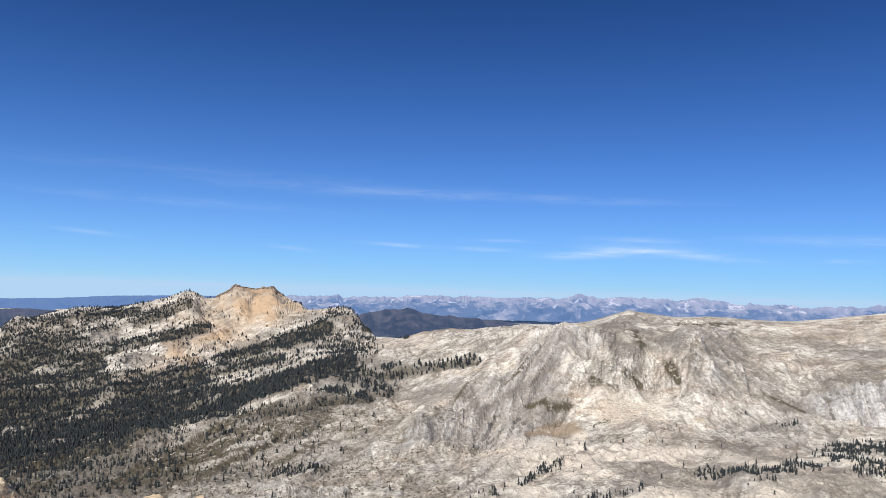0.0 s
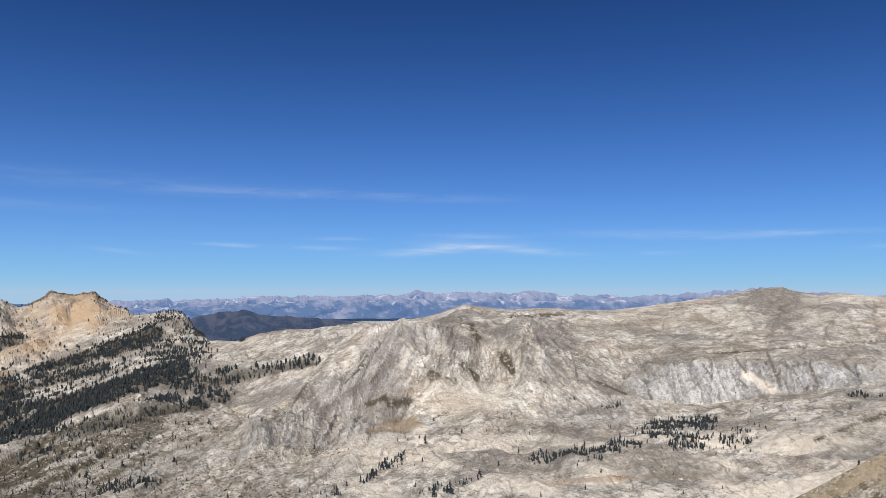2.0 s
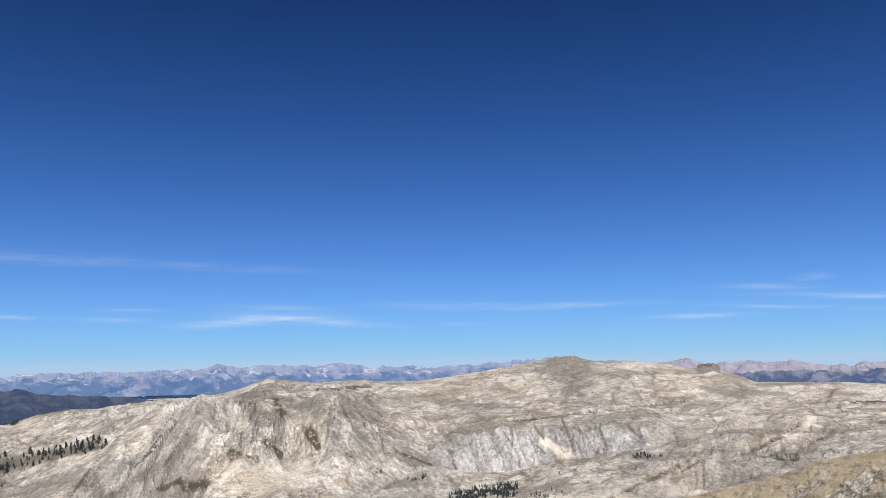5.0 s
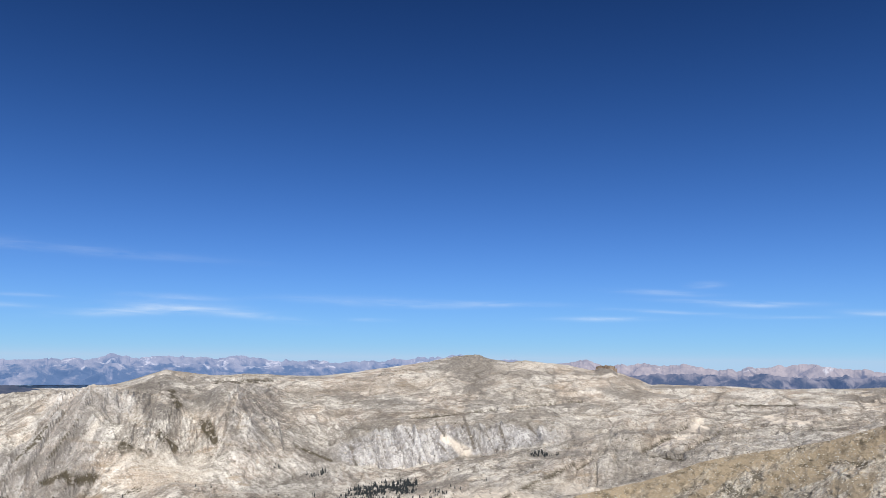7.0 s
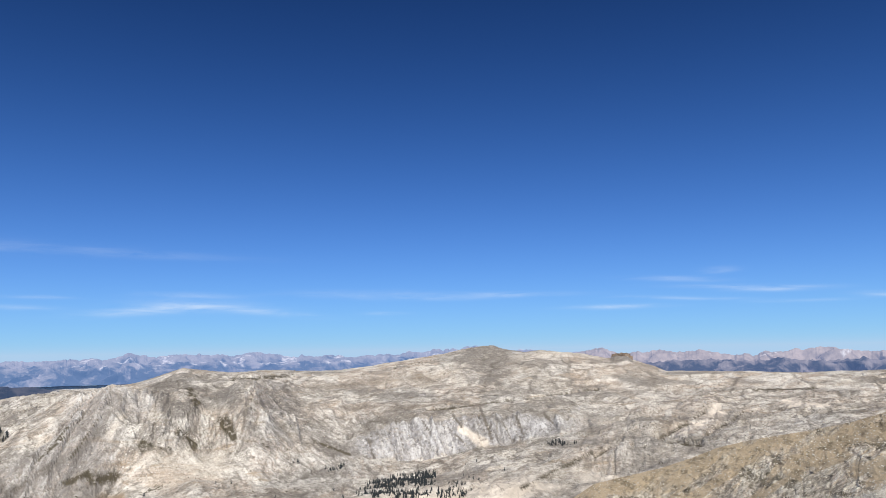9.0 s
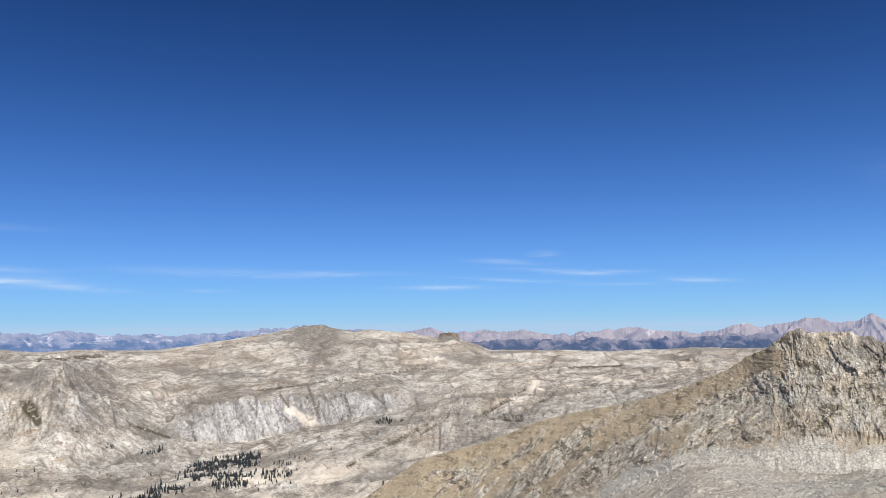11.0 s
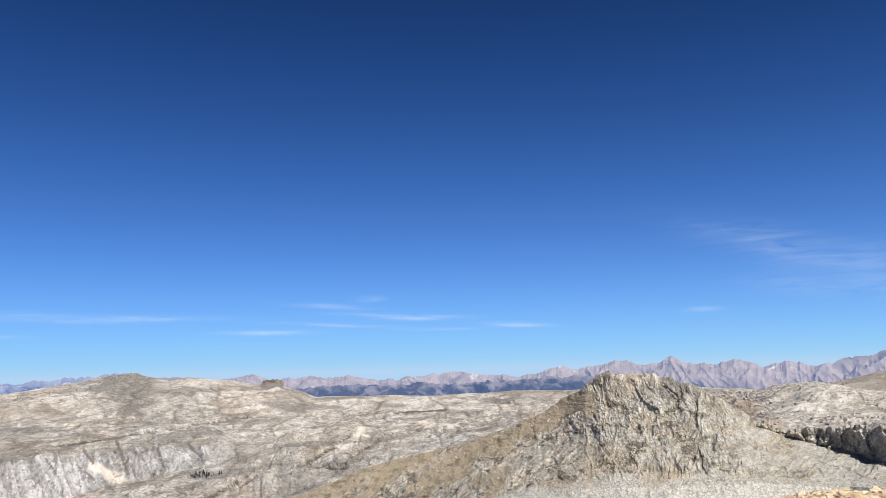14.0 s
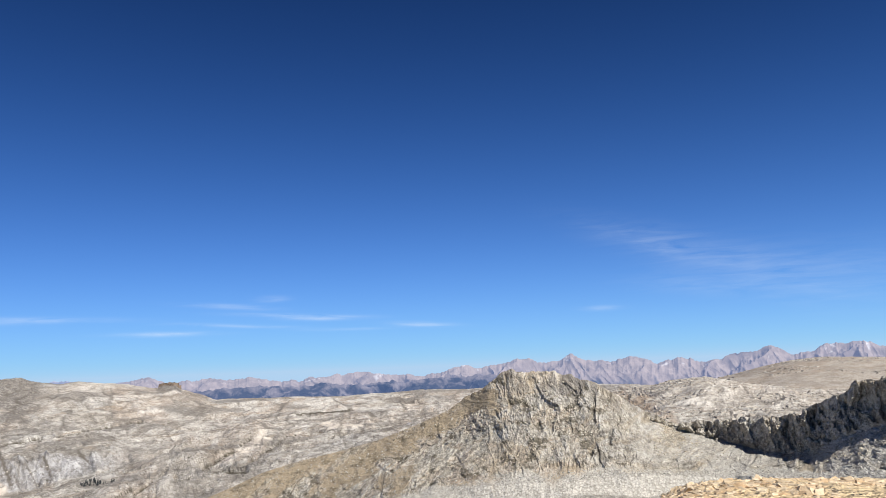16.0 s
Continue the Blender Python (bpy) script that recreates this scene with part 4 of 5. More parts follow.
for k, (turn, gate) in enumerate(c_gates.items()):
    for period, stretch, deep, dark in ((6.5, 1.9, 1.4, 0.85), (2.6, 1.8, 0.6, 0.85), (1.1, 1.8, 0.25, 0.6)):
        a, b, c = slabs(CX, CY, gate / c_share, turn, period, stretch, 2000 + 60 * k + int(period * 3))
        push += rocky * (deep * a - 0.4 * dark * b) * (1 + 0.8 * sheer)
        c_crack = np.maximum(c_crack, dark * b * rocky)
        c_tone += (0.55 if period > 5 else 0.4) * c * rocky
push += (1 - 0.5 * rocky) * smooth(-0.2, 0, S) * (1.2 * fbm(CA * 0.3, CU * 0.8, 4, 99) + 0.3 * ridged(CA * 1.5, CU * 4, 3, 101))
push += 3.4 * sheer * ridged(CA * 0.55, CU * 0.3, 4, 102, 0.6) + 1.6 * sheer * blocks(CA * 1.1 + 0.3 * CU, CU * 1.3, 108)[0]
fade = 1 - 0.75 * bell(S, 1.0, 0.04)
CR = CR - push * 0.9 * fade
CZ = CZ + push * 0.40 * fade
CZ = CZ + bell(S, 1.0, 0.07) * steep * (1.2 * fbm(ca * 0.9, ca * 0.3, 4, 103) + (0.6 + 1.2 * smooth(78, 84, ca)) * np.abs(blocks(ca * 1.3, ca * 0, 104)[0]))[None, :]
tan_c = np.maximum(tan_c, bell(S, 1.25, 0.2) * 0.8)
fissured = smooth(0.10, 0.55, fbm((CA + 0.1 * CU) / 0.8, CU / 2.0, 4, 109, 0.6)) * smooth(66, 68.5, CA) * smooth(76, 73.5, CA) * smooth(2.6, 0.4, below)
brush_c = 0.5 * smooth(0.35, 0.6, fbm(CA / 0.5, CU / 0.3, 4, 110)) * gravel * body + 0.8 * smooth(0.40, 0.7, fbm(CA / 0.7, CU / 0.45, 4, 107)) * rocky * smooth(77, 72, CA)
# fissures' dark below the crest and the sheer wall's shade are painted in
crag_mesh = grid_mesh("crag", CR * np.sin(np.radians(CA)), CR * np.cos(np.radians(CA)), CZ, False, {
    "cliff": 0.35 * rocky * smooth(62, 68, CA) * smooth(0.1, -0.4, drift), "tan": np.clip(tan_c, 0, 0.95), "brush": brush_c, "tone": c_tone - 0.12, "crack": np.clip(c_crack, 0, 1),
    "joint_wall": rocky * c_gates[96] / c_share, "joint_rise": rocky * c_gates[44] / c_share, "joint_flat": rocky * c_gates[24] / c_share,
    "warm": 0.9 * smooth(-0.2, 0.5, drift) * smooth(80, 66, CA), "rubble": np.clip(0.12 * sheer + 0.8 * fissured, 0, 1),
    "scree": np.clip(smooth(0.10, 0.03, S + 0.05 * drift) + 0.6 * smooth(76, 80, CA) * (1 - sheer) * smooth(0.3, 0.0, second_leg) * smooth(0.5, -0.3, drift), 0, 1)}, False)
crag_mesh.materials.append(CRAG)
cliff = rocky * steep
tagged(new("crag", crag_mesh), "broken grey crag with a tan gravel spur above grey scree", "crag", kind="structure")

# ---- far ranges, blue with distance ----


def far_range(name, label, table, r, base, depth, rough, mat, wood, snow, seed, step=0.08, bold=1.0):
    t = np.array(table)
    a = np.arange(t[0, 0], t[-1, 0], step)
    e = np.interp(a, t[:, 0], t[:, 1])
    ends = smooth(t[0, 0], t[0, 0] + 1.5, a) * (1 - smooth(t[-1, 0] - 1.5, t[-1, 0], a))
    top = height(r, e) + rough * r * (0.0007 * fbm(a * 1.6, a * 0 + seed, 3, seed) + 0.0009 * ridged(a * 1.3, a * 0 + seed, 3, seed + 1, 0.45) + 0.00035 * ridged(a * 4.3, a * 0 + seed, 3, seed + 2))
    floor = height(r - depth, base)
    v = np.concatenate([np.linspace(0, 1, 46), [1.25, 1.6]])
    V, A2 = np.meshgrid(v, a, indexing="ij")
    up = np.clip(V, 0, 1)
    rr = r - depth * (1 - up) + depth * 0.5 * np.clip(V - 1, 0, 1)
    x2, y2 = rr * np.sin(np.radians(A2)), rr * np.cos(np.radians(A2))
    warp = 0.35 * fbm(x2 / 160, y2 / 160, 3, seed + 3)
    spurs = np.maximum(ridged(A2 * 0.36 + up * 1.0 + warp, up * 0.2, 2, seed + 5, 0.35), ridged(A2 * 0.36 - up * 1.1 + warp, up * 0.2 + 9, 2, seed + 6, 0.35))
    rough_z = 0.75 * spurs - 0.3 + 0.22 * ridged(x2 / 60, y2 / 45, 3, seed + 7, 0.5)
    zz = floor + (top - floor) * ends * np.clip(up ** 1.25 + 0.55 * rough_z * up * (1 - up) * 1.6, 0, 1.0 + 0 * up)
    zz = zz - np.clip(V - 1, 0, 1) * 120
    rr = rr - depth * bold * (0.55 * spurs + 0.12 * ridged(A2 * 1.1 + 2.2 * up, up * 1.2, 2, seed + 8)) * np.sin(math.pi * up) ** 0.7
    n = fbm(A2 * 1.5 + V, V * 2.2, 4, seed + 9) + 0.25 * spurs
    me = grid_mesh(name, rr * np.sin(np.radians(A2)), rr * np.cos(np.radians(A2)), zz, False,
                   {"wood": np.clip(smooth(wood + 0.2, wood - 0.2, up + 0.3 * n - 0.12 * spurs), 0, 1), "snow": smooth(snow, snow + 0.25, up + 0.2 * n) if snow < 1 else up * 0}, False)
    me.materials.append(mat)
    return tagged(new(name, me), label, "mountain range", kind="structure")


VALLEY = [(-60, -1.35), (-34, -1.3), (-29, -1.28), (-26, -1.2), (-23, -1.0), (-20, -0.9), (-18, -0.85), (-14, -0.8), (-10, -0.75), (-4, -0.9), (4, -1.2)]
CREST_NORTH = [(-16, -0.95), (-11.4, -0.72), (-9, -0.66), (-5.8, -0.68), (-1, -0.47), (3.1, -0.42), (6.3, -0.34), (8.2, -0.37), (9.2, -0.2), (9.8, 0.0), (10.4, -0.2), (11.1, -0.28),
               (13.8, -0.14), (16.5, -0.33), (18.3, -0.08), (20.2, -0.33), (22.3, -0.33), (23.7, -0.45), (26, -0.4), (29.1, -0.2), (31, -0.05), (33.6, 0.12), (38, -0.3), (44, -0.5)]
CREST_EAST = [(36, -0.8), (40.2, -0.41), (42.3, -0.12), (43.7, -0.5), (44.8, -0.41), (48.9, -0.36), (51.2, -0.75), (54.3, -0.5), (56.7, -0.26), (58.7, -0.5), (60.7, -0.65), (62.3, -0.45),
              (64, -0.05), (65.2, -0.35), (67.2, 0.1), (68.6, 0.28), (69.6, -0.1), (70.8, 0.05), (71.7, 0.5), (72.3, 0.15), (74.3, -0.25), (76.1, 0.2), (77.5, -0.4), (79.1, 0.03), (80.5, -0.45),
              (82.5, 0.05), (84.0, 0.15), (84.9, 0.55), (86, -0.05), (87.4, 0.0), (88.1, 0.52), (90.4, 0.58), (91.5, 0.25), (94, 0.3), (100, -0.2)]
FOREST_FOOT = [(40, -1.9), (46, -1.1), (49, -1.0), (52, -1.15), (54, -0.95), (57, -1.15), (60, -0.95), (63, -0.8), (66, -0.75), (68, -1.3)]
MIDDLE_NORTH = [(-14, -1.5), (-8, -1.15), (-2, -0.95), (2, -0.85), (5, -0.7), (7, -0.85), (9, -0.6), (11, -0.75), (14, -0.6), (18, -0.75), (22, -0.7), (27, -0.9), (32, -1.2)]
BLUE_HILL = [(-9, -3.0), (-5.7, -1.8), (-4, -1.47), (-2.5, -1.36), (-1.2, -1.68), (1.4, -1.89), (3.9, -2.01), (6.3, -2.42), (9, -3.2)]
WEST_HILL = [(-40, -1.9), (-32, -2.0), (-29, -1.95), (-27.5, -1.9), (-25, -2.1), (-22, -2.4), (-19, -2.6)]
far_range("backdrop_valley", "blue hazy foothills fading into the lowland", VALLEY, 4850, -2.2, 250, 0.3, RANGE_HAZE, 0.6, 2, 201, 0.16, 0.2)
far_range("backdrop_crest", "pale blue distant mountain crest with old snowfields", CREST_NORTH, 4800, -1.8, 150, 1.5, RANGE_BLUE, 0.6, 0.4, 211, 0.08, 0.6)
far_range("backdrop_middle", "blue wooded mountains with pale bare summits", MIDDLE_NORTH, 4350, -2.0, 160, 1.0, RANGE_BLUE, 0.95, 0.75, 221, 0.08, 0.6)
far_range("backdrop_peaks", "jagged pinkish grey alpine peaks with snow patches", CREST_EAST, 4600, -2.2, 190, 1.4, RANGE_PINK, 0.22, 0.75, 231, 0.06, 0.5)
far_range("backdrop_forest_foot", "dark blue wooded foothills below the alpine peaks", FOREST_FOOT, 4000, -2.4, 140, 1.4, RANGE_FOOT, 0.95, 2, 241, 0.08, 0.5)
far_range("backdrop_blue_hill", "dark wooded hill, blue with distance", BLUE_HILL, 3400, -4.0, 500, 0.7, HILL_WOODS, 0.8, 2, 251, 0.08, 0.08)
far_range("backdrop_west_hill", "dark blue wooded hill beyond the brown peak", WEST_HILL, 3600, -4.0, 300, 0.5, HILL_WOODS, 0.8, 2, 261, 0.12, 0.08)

# ---- conifers ----
rng = np.random.default_rng(7)


def crown_arrays(tiers, points, seed):
    """A conifer's crown one metre high: drooping ragged whorls on a taper."""
    g = np.random.default_rng(seed)
    verts, faces = [], []
    for k in range(tiers):
        lo = 0.10 + 0.88 * k / tiers
        hi = min(1.0, lo + 1.7 / tiers)
        wide = 0.21 * (1 - lo) ** 0.65 * (1.0 if k else 0.75) + 0.015
        base = len(verts)
        off = g.normal(0, 0.022, 2)
        verts.append((off[0], off[1], hi))
        turn = g.uniform(0, 6.28)
        for i in range(points):
            a = turn + 6.2832 * i / points + g.normal(0, 0.1)
            w = wide * (g.uniform(0.6, 1.45) if i % 2 == 0 else g.uniform(0.35, 0.6))
            verts.append((off[0] + w * math.cos(a), off[1] + w * math.sin(a), lo + (g.normal(0, 0.015) if i % 2 == 0 else 0.05)))
        faces += [(base, base + 1 + i, base + 1 + (i + 1) % points) for i in range(points)]
    return np.array(verts), np.array(faces)


def trunk_arrays():
    verts, faces = [], []
    for k, (z, w) in enumerate(((-0.06, 0.022), (0.16, 0.016), (0.75, 0.006))):
        verts += [(w * math.cos(i * 1.2566), w * math.sin(i * 1.2566), z) for i in range(5)]
    for k in range(2):
        for i in range(5):
            a, b = k * 5 + i, k * 5 + (i + 1) % 5
            faces += [(a, b, b + 5), (a, b + 5, a + 5)]
    return np.array(verts), np.array(faces)


def scatter(count, a_lo, a_hi, r_lo, r_hi, density, seed):
    """Places (azimuth, distance) kept with the probability density(a, r, x, y)."""
    g = np.random.default_rng(seed)
    a = g.uniform(a_lo, a_hi, count)
    r = np.sqrt(g.uniform(r_lo ** 2, r_hi ** 2, count))
    x, y = r * np.sin(np.radians(a)), r * np.cos(np.radians(a))
    keep = g.uniform(0, 1, count) < density(a, r, x, y)
    return a[keep], r[keep], x[keep], y[keep]


def joined(name, a, r, x, y, low, high, seed, variants, spread=1.0, sink=0.0):
    """One mesh of many copies of small shapes standing on the ground."""
    g = np.random.default_rng(seed)
    all_v, all_f, base = [], [], 0
    pick = g.integers(0, len(variants), len(a))
    for i, (vs, fs) in enumerate(variants):
        w = np.where(pick == i)[0]
        if not len(w):
            continue
        hgt = (low + (high - low) * g.beta(1.4, 3.2, len(w)))
        turn = g.uniform(0, 6.28, len(w))
        wide = hgt * spread * g.uniform(0.75, 1.5, len(w))
        c, s2 = np.cos(turn), np.sin(turn)
        px = (vs[None, :, 0] * c[:, None] - vs[None, :, 1] * s2[:, None]) * wide[:, None] + x[w][:, None]
        py = (vs[None, :, 0] * s2[:, None] + vs[None, :, 1] * c[:, None]) * wide[:, None] + y[w][:, None]
        pz = vs[None, :, 2] * hgt[:, None] + land(a[w], r[w])[:, None] - sink
        all_v.append(np.stack([px, py, pz], -1).reshape(-1, 3))
        all_f.append((fs[None] + (np.arange(len(w)) * len(vs))[:, None, None] + base).reshape(-1, 3))
        base += len(w) * len(vs)
    return raw_mesh(name, np.concatenate(all_v), np.concatenate(all_f))


fa, fr, fx, fy = scatter(110000, -34, 7, 520, 2330, lambda a, r, x, y: forest(a, elevation(a, r), x, y) * (r < lay(a, SKY_DISTANCE)[0] * 1.01), 401)
small = [crown_arrays(3, 7, 500 + i) for i in range(5)]
hither = fr < 820
wood_mesh = joined("conifer_forest", fa[~hither], fr[~hither], fx[~hither], fy[~hither], 3.2, 10.0, 402, small, 1.15, 0.4)
wood_mesh.materials.append(NEEDLES)
edge_mesh = joined("forest_edge", fa[hither], fr[hither], fx[hither], fy[hither], 2.0, 6.5, 404, [crown_arrays(8, 9, 540 + i) for i in range(5)], 1.1, 0.4)
edge_mesh.materials.append(NEEDLES)
tagged(new("forest_edge", edge_mesh), "scattered dark pines at the lower edge of the forest", "forest", kind="stuff")
tagged(new("conifer_forest", wood_mesh), "dark green conifer forest on the granite valley slopes", "forest", kind="stuff")


def make_conifer(name, seed):
    root = tagged(new(name), "dark green pine standing on bare granite", "tree", "pines on the granite basin")
    for part_name, (v, f), mat in (("trunk", trunk_arrays(), BARK), ("crown", crown_arrays(8, 10, seed), NEEDLES)):
        me = raw_mesh(part_name, v, f)
        me.materials.append(mat)
        new(part_name, me).parent = root
    return root


GROVES = [(18.3, -11.8, 22.4, -11.4, 0.34), (22.4, -11.4, 25.3, -10.4, 0.32), (25.6, -9.8, 29.8, -8.9, 0.40), (28.0, -10.3, 31.9, -9.9, 0.46), (2.2, -14.4, 4.2, -14.0, 0.22),
          (7.3, -12.4, 8.8, -11.7, 0.28), (10.4, -14.2, 13.2, -13.7, 0.30), (6.0, -13.3, 6.7, -12.9, 0.15), (38.6, -6.7, 40.4, -6.5, 0.14), (23.0, -8.2, 24.0, -7.9, 0.16), (19.8, -7.4, 21.0, -7.6, 0.12)]


def along_line(a, e, a1, e1, a2, e2, half):
    da, de = a2 - a1, e2 - e1
    t = np.clip(((a - a1) * da + (e - e1) * de) / (da * da + de * de), 0, 1)
    return smooth(1.3, 0.5, np.hypot((a - a1 - t * da) * 0.7, e - e1 - t * de) / half)


def grove(a, r, x, y):
    clump = fbm(x / 22, y / 22, 3, 311) + 0.15
    e = elevation(a, r)
    thick = 0.9 * sum(along_line(a, e, *g[:4], 1.25 * g[4]) for g in GROVES) * smooth(-0.35, 0.45, clump)
    five = 2.0 * bell(a, -10.0, 1.8) * bell(r, 545, 13) * smooth(-0.25, 0.4, clump)
    stray = 0.010 * smooth(0.1, 0.5, clump) * (r < 760)
    return np.clip(thick + five + stray, 0, 1)


ta, tr, tx, ty = scatter(52000, -14, 42, 440, 900, grove, 411)
protos = [make_conifer("pine", 600 + i) for i in range(6)]
for i in range(min(len(ta), 300)):
    h = float(2.2 + 4.6 * rng.beta(1.5, 3))
    m = Matrix.Translation((tx[i], ty[i], float(land(ta[i:i + 1], tr[i:i + 1])[0]))) @ pose(0, 0, 0, 0, 0, float(rng.uniform(0, 360)))
    proto = protos[i % 6]
    proto.scale = (h * float(rng.uniform(0.85, 1.2)),) * 2 + (h,)
    if i < 6:
        continue
    copy_thing(proto, m)
for i, proto in enumerate(protos):
    proto.matrix_basis = Matrix.Translation((tx[i], ty[i], float(land(ta[i:i + 1], tr[i:i + 1])[0]))) @ Matrix.Diagonal((8, 8, 8, 1))
more = joined("pine_thicket", ta[300:], tr[300:], tx[300:], ty[300:], 1.4, 5.4, 403, [crown_arrays(6, 8, 520 + i) for i in range(5)], 1.0, 0.3)
more.materials.append(NEEDLES)
tagged(new("pine_thicket", more), "small dark pines thick among the granite slabs", "trees", kind="stuff")


# ---- loose rock and shrubs ----


def stone_arrays(seed, flat=1.0):
    """A broken block about one metre across: a box with pushed corners and a cut top."""
    g = np.random.default_rng(seed)
    v = np.array([(x, y, z) for z in (-0.5, 0.5) for y in (-0.5, 0.5) for x in (-0.5, 0.5)], float)
    v += g.normal(0, 0.13, v.shape)
    v[4:, :2] *= g.uniform(0.55, 0.9)
    v[:, 2] *= flat
    q = [(0, 2, 3, 1), (4, 5, 7, 6), (0, 1, 5, 4), (2, 6, 7, 3), (0, 4, 6, 2), (1, 3, 7, 5)]
    return v, np.array([t for a, b, c, d in q for t in ((a, b, c), (a, c, d))])


def tuft_arrays(seed):
    """A low shrub: a ragged dome of leaf clumps."""
    g = np.random.default_rng(seed)
    v, f = [], []
    for k in range(4):
        c = g.normal(0, 0.28, 3) * (1, 1, 0.4) + (0, 0, 0.22)
        b = len(v)
        v += [tuple(c + g.normal(0, 0.22, 3)) for i in range(4)]
        f += [(b, b + 1, b + 2), (b, b + 2, b + 3), (b, b + 3, b + 1), (b + 1, b + 3, b + 2)]
    return np.array(v), np.array(f)


def rubble_zone(a, r, x, y):
    n = fbm(x / 50, y / 50, 4, 321)
    return np.clip(0.15 + smooth(0.0, 0.5, n), 0, 1)


stones = [stone_arrays(700 + i, 0.7) for i in range(6)]
ba, br, bx, by = scatter(13000, -33, 68, 430, 1250, rubble_zone, 421)
ka, kr, kx, ky = scatter(6000, 68, 95, 440, 1000, lambda a, r, x, y: 0.35 + 0.65 * smooth(-0.1, 0.4, fbm(x / 40, y / 40, 3, 361)), 423)
ba, br, bx, by = [np.concatenate(q) for q in ((ba, ka), (br, kr), (bx, kx), (by, ky))]
boulders = joined("boulder_field", ba, br, bx, by, 0.6, 2.6, 422, stones, 1.0, 0.2)
boulders.materials.append(DULL_STONE)
tagged(new("boulder_field", boulders), "scattered pale granite boulders on the basin slabs", "boulders", kind="stuff")


ha, hr2, hx, hy = scatter(2600, -15.9, -11.2, 2255, 2312, lambda a, r, x, y: np.clip(bell(a, -14.7, 0.42) + bell(a, -12.1, 0.32) + 0.5 * bell(a, -15.5, 0.3) + 0.05, 0, 1) * bell(r, 2290, 16), 425)
horns = joined("peak_outcrop", ha, hr2, hx, hy, 2.5, 8.5, 426, [stone_arrays(720 + i, 1.0) for i in range(6)], 0.9, -0.5)
horns.materials.append(HORN_STONE)
tagged(new("peak_outcrop", horns), "dark brown broken rocks crowning the brown peak", "rock", kind="stuff")


# broken blocks on the plateau's skyline: the dome's cap, a dark nub, boulders along the edge
da2, dr2, dx2, dy2 = scatter(9000, 32.0, 36.2, 1330, 1510, lambda a, r, x, y: np.clip(bell(a, 34.5, 1.15) * smooth(1330, 1420, r) * (0.35 + 0.65 * smooth(-0.3, 0.3, fbm(x / 14, y / 14, 3, 363))), 0, 1), 427)
cap = joined("dome_blocks", da2, dr2, dx2, dy2, 1.2, 4.6, 428, stones, 1.1, 0.9)
cap.materials.append(DOME_STONE)
tagged(new("dome_blocks", cap), "grey broken granite blocks capping the low dome", "rock", kind="stuff")
na2, nr2, nx2, ny2 = scatter(1500, 42.7, 44.7, 1470, 1510, lambda a, r, x, y: bell(a, 43.7, 0.4) * bell(r, 1494, 14), 429)
nub = joined("dark_nub", na2, nr2, nx2, ny2, 2.0, 9.0, 430, [stone_arrays(730 + i, 1.0) for i in range(6)], 1.0, 0.6)
nub.materials.append(HORN_STONE)
tagged(new("dark_nub", nub), "dark brown rock nub standing on the plateau edge", "rock", kind="stuff")
ea2, er2, ex2, ey2 = scatter(5000, 8, 66, 1330, 1690, lambda a, r, x, y: 0.35 * bell(r / lay(a, SKY_DISTANCE)[0], 0.995, 0.012) * smooth(0.1, 0.5, fbm(a / 1.3, r * 0, 3, 365)), 439)
brim = joined("plateau_boulders", ea2, er2, ex2, ey2, 0.8, 3.2, 440, stones, 1.2, 0.4)
brim.materials.append(DULL_STONE)
tagged(new("plateau_boulders", brim), "weathered boulders along the plateau skyline", "boulders", kind="stuff")


ma2, mr2, mx2, my2 = scatter(9000, 74, 95, 560, 1060, lambda a, r, x, y: 0.75 * smooth(-0.15, 0.35, fbm(x / 35, y / 35, 4, 367)), 443)
na2, nr2, nx2, ny2 = scatter(5000, 79, 94, 1750, 2330, lambda a, r, x, y: smooth(0.05, 0.5, fbm(x / 90, y / 160, 4, 369)), 445)
for name, label, places, low, high in (("hillside_boulders", "pale granite boulders crowding the hillside behind the crag", (ma2, mr2, mx2, my2), 1.0, 4.4),
                                       ("moor_outcrops", "low grey outcrops on the bare brown moor", (na2, nr2, nx2, ny2), 1.5, 6.5)):
    field = joined(name, *places, low, high, 447, stones, 1.25, 0.35)
    field.materials.append(DULL_STONE)
    tagged(new(name, field), label, "boulders", kind="stuff")


def shrub_zone(a, r, x, y):
    n = fbm(x / 60, y / 60, 4, 81)
    e = elevation(a, r)
    tongue = sum(along_line(a, e, *g) for g in ((10.9, -5.9, 12.3, -6.3, 0.36), (13.2, -5.3, 14.0, -6.2, 0.40), (15.9, -4.6, 16.6, -5.7, 0.36), (7.8, -8.0, 9.0, -7.9, 0.28), (11.3, -8.9, 11.8, -8.7, 0.22), (4.6, -6.4, 5.2, -5.6, 0.2))) * 1.5
    west_side = smooth(2, -10, a)
    crown = 0.6 * (along_line(a, e, 27.6, -1.25, 31.2, -0.75, 0.14) + along_line(a, e, 32.8, -1.75, 33.6, -1.8, 0.12))
    return np.clip(0.9 * smooth(0.15 - 0.4 * west_side, 0.6 - 0.3 * west_side, n) * (0.12 + 0.88 * west_side) * (r < 1150) + 0.03 + tongue + crown, 0, 1)


sa, sr, sx, sy = scatter(42000, -33, 66, 440, 1480, shrub_zone, 431)
wa, wr, wx, wy = scatter(36000, -31, 5, 425, 800, lambda a, r, x, y: 0.3 * smooth(-0.35, 0.35, fbm(x / 45, y / 45, 4, 351)), 433)
ga, gr, gx, gy = scatter(9000, 7, 20, 770, 930, lambda a, r, x, y: shrub_zone(a, r, x, y) - 0.3, 435)
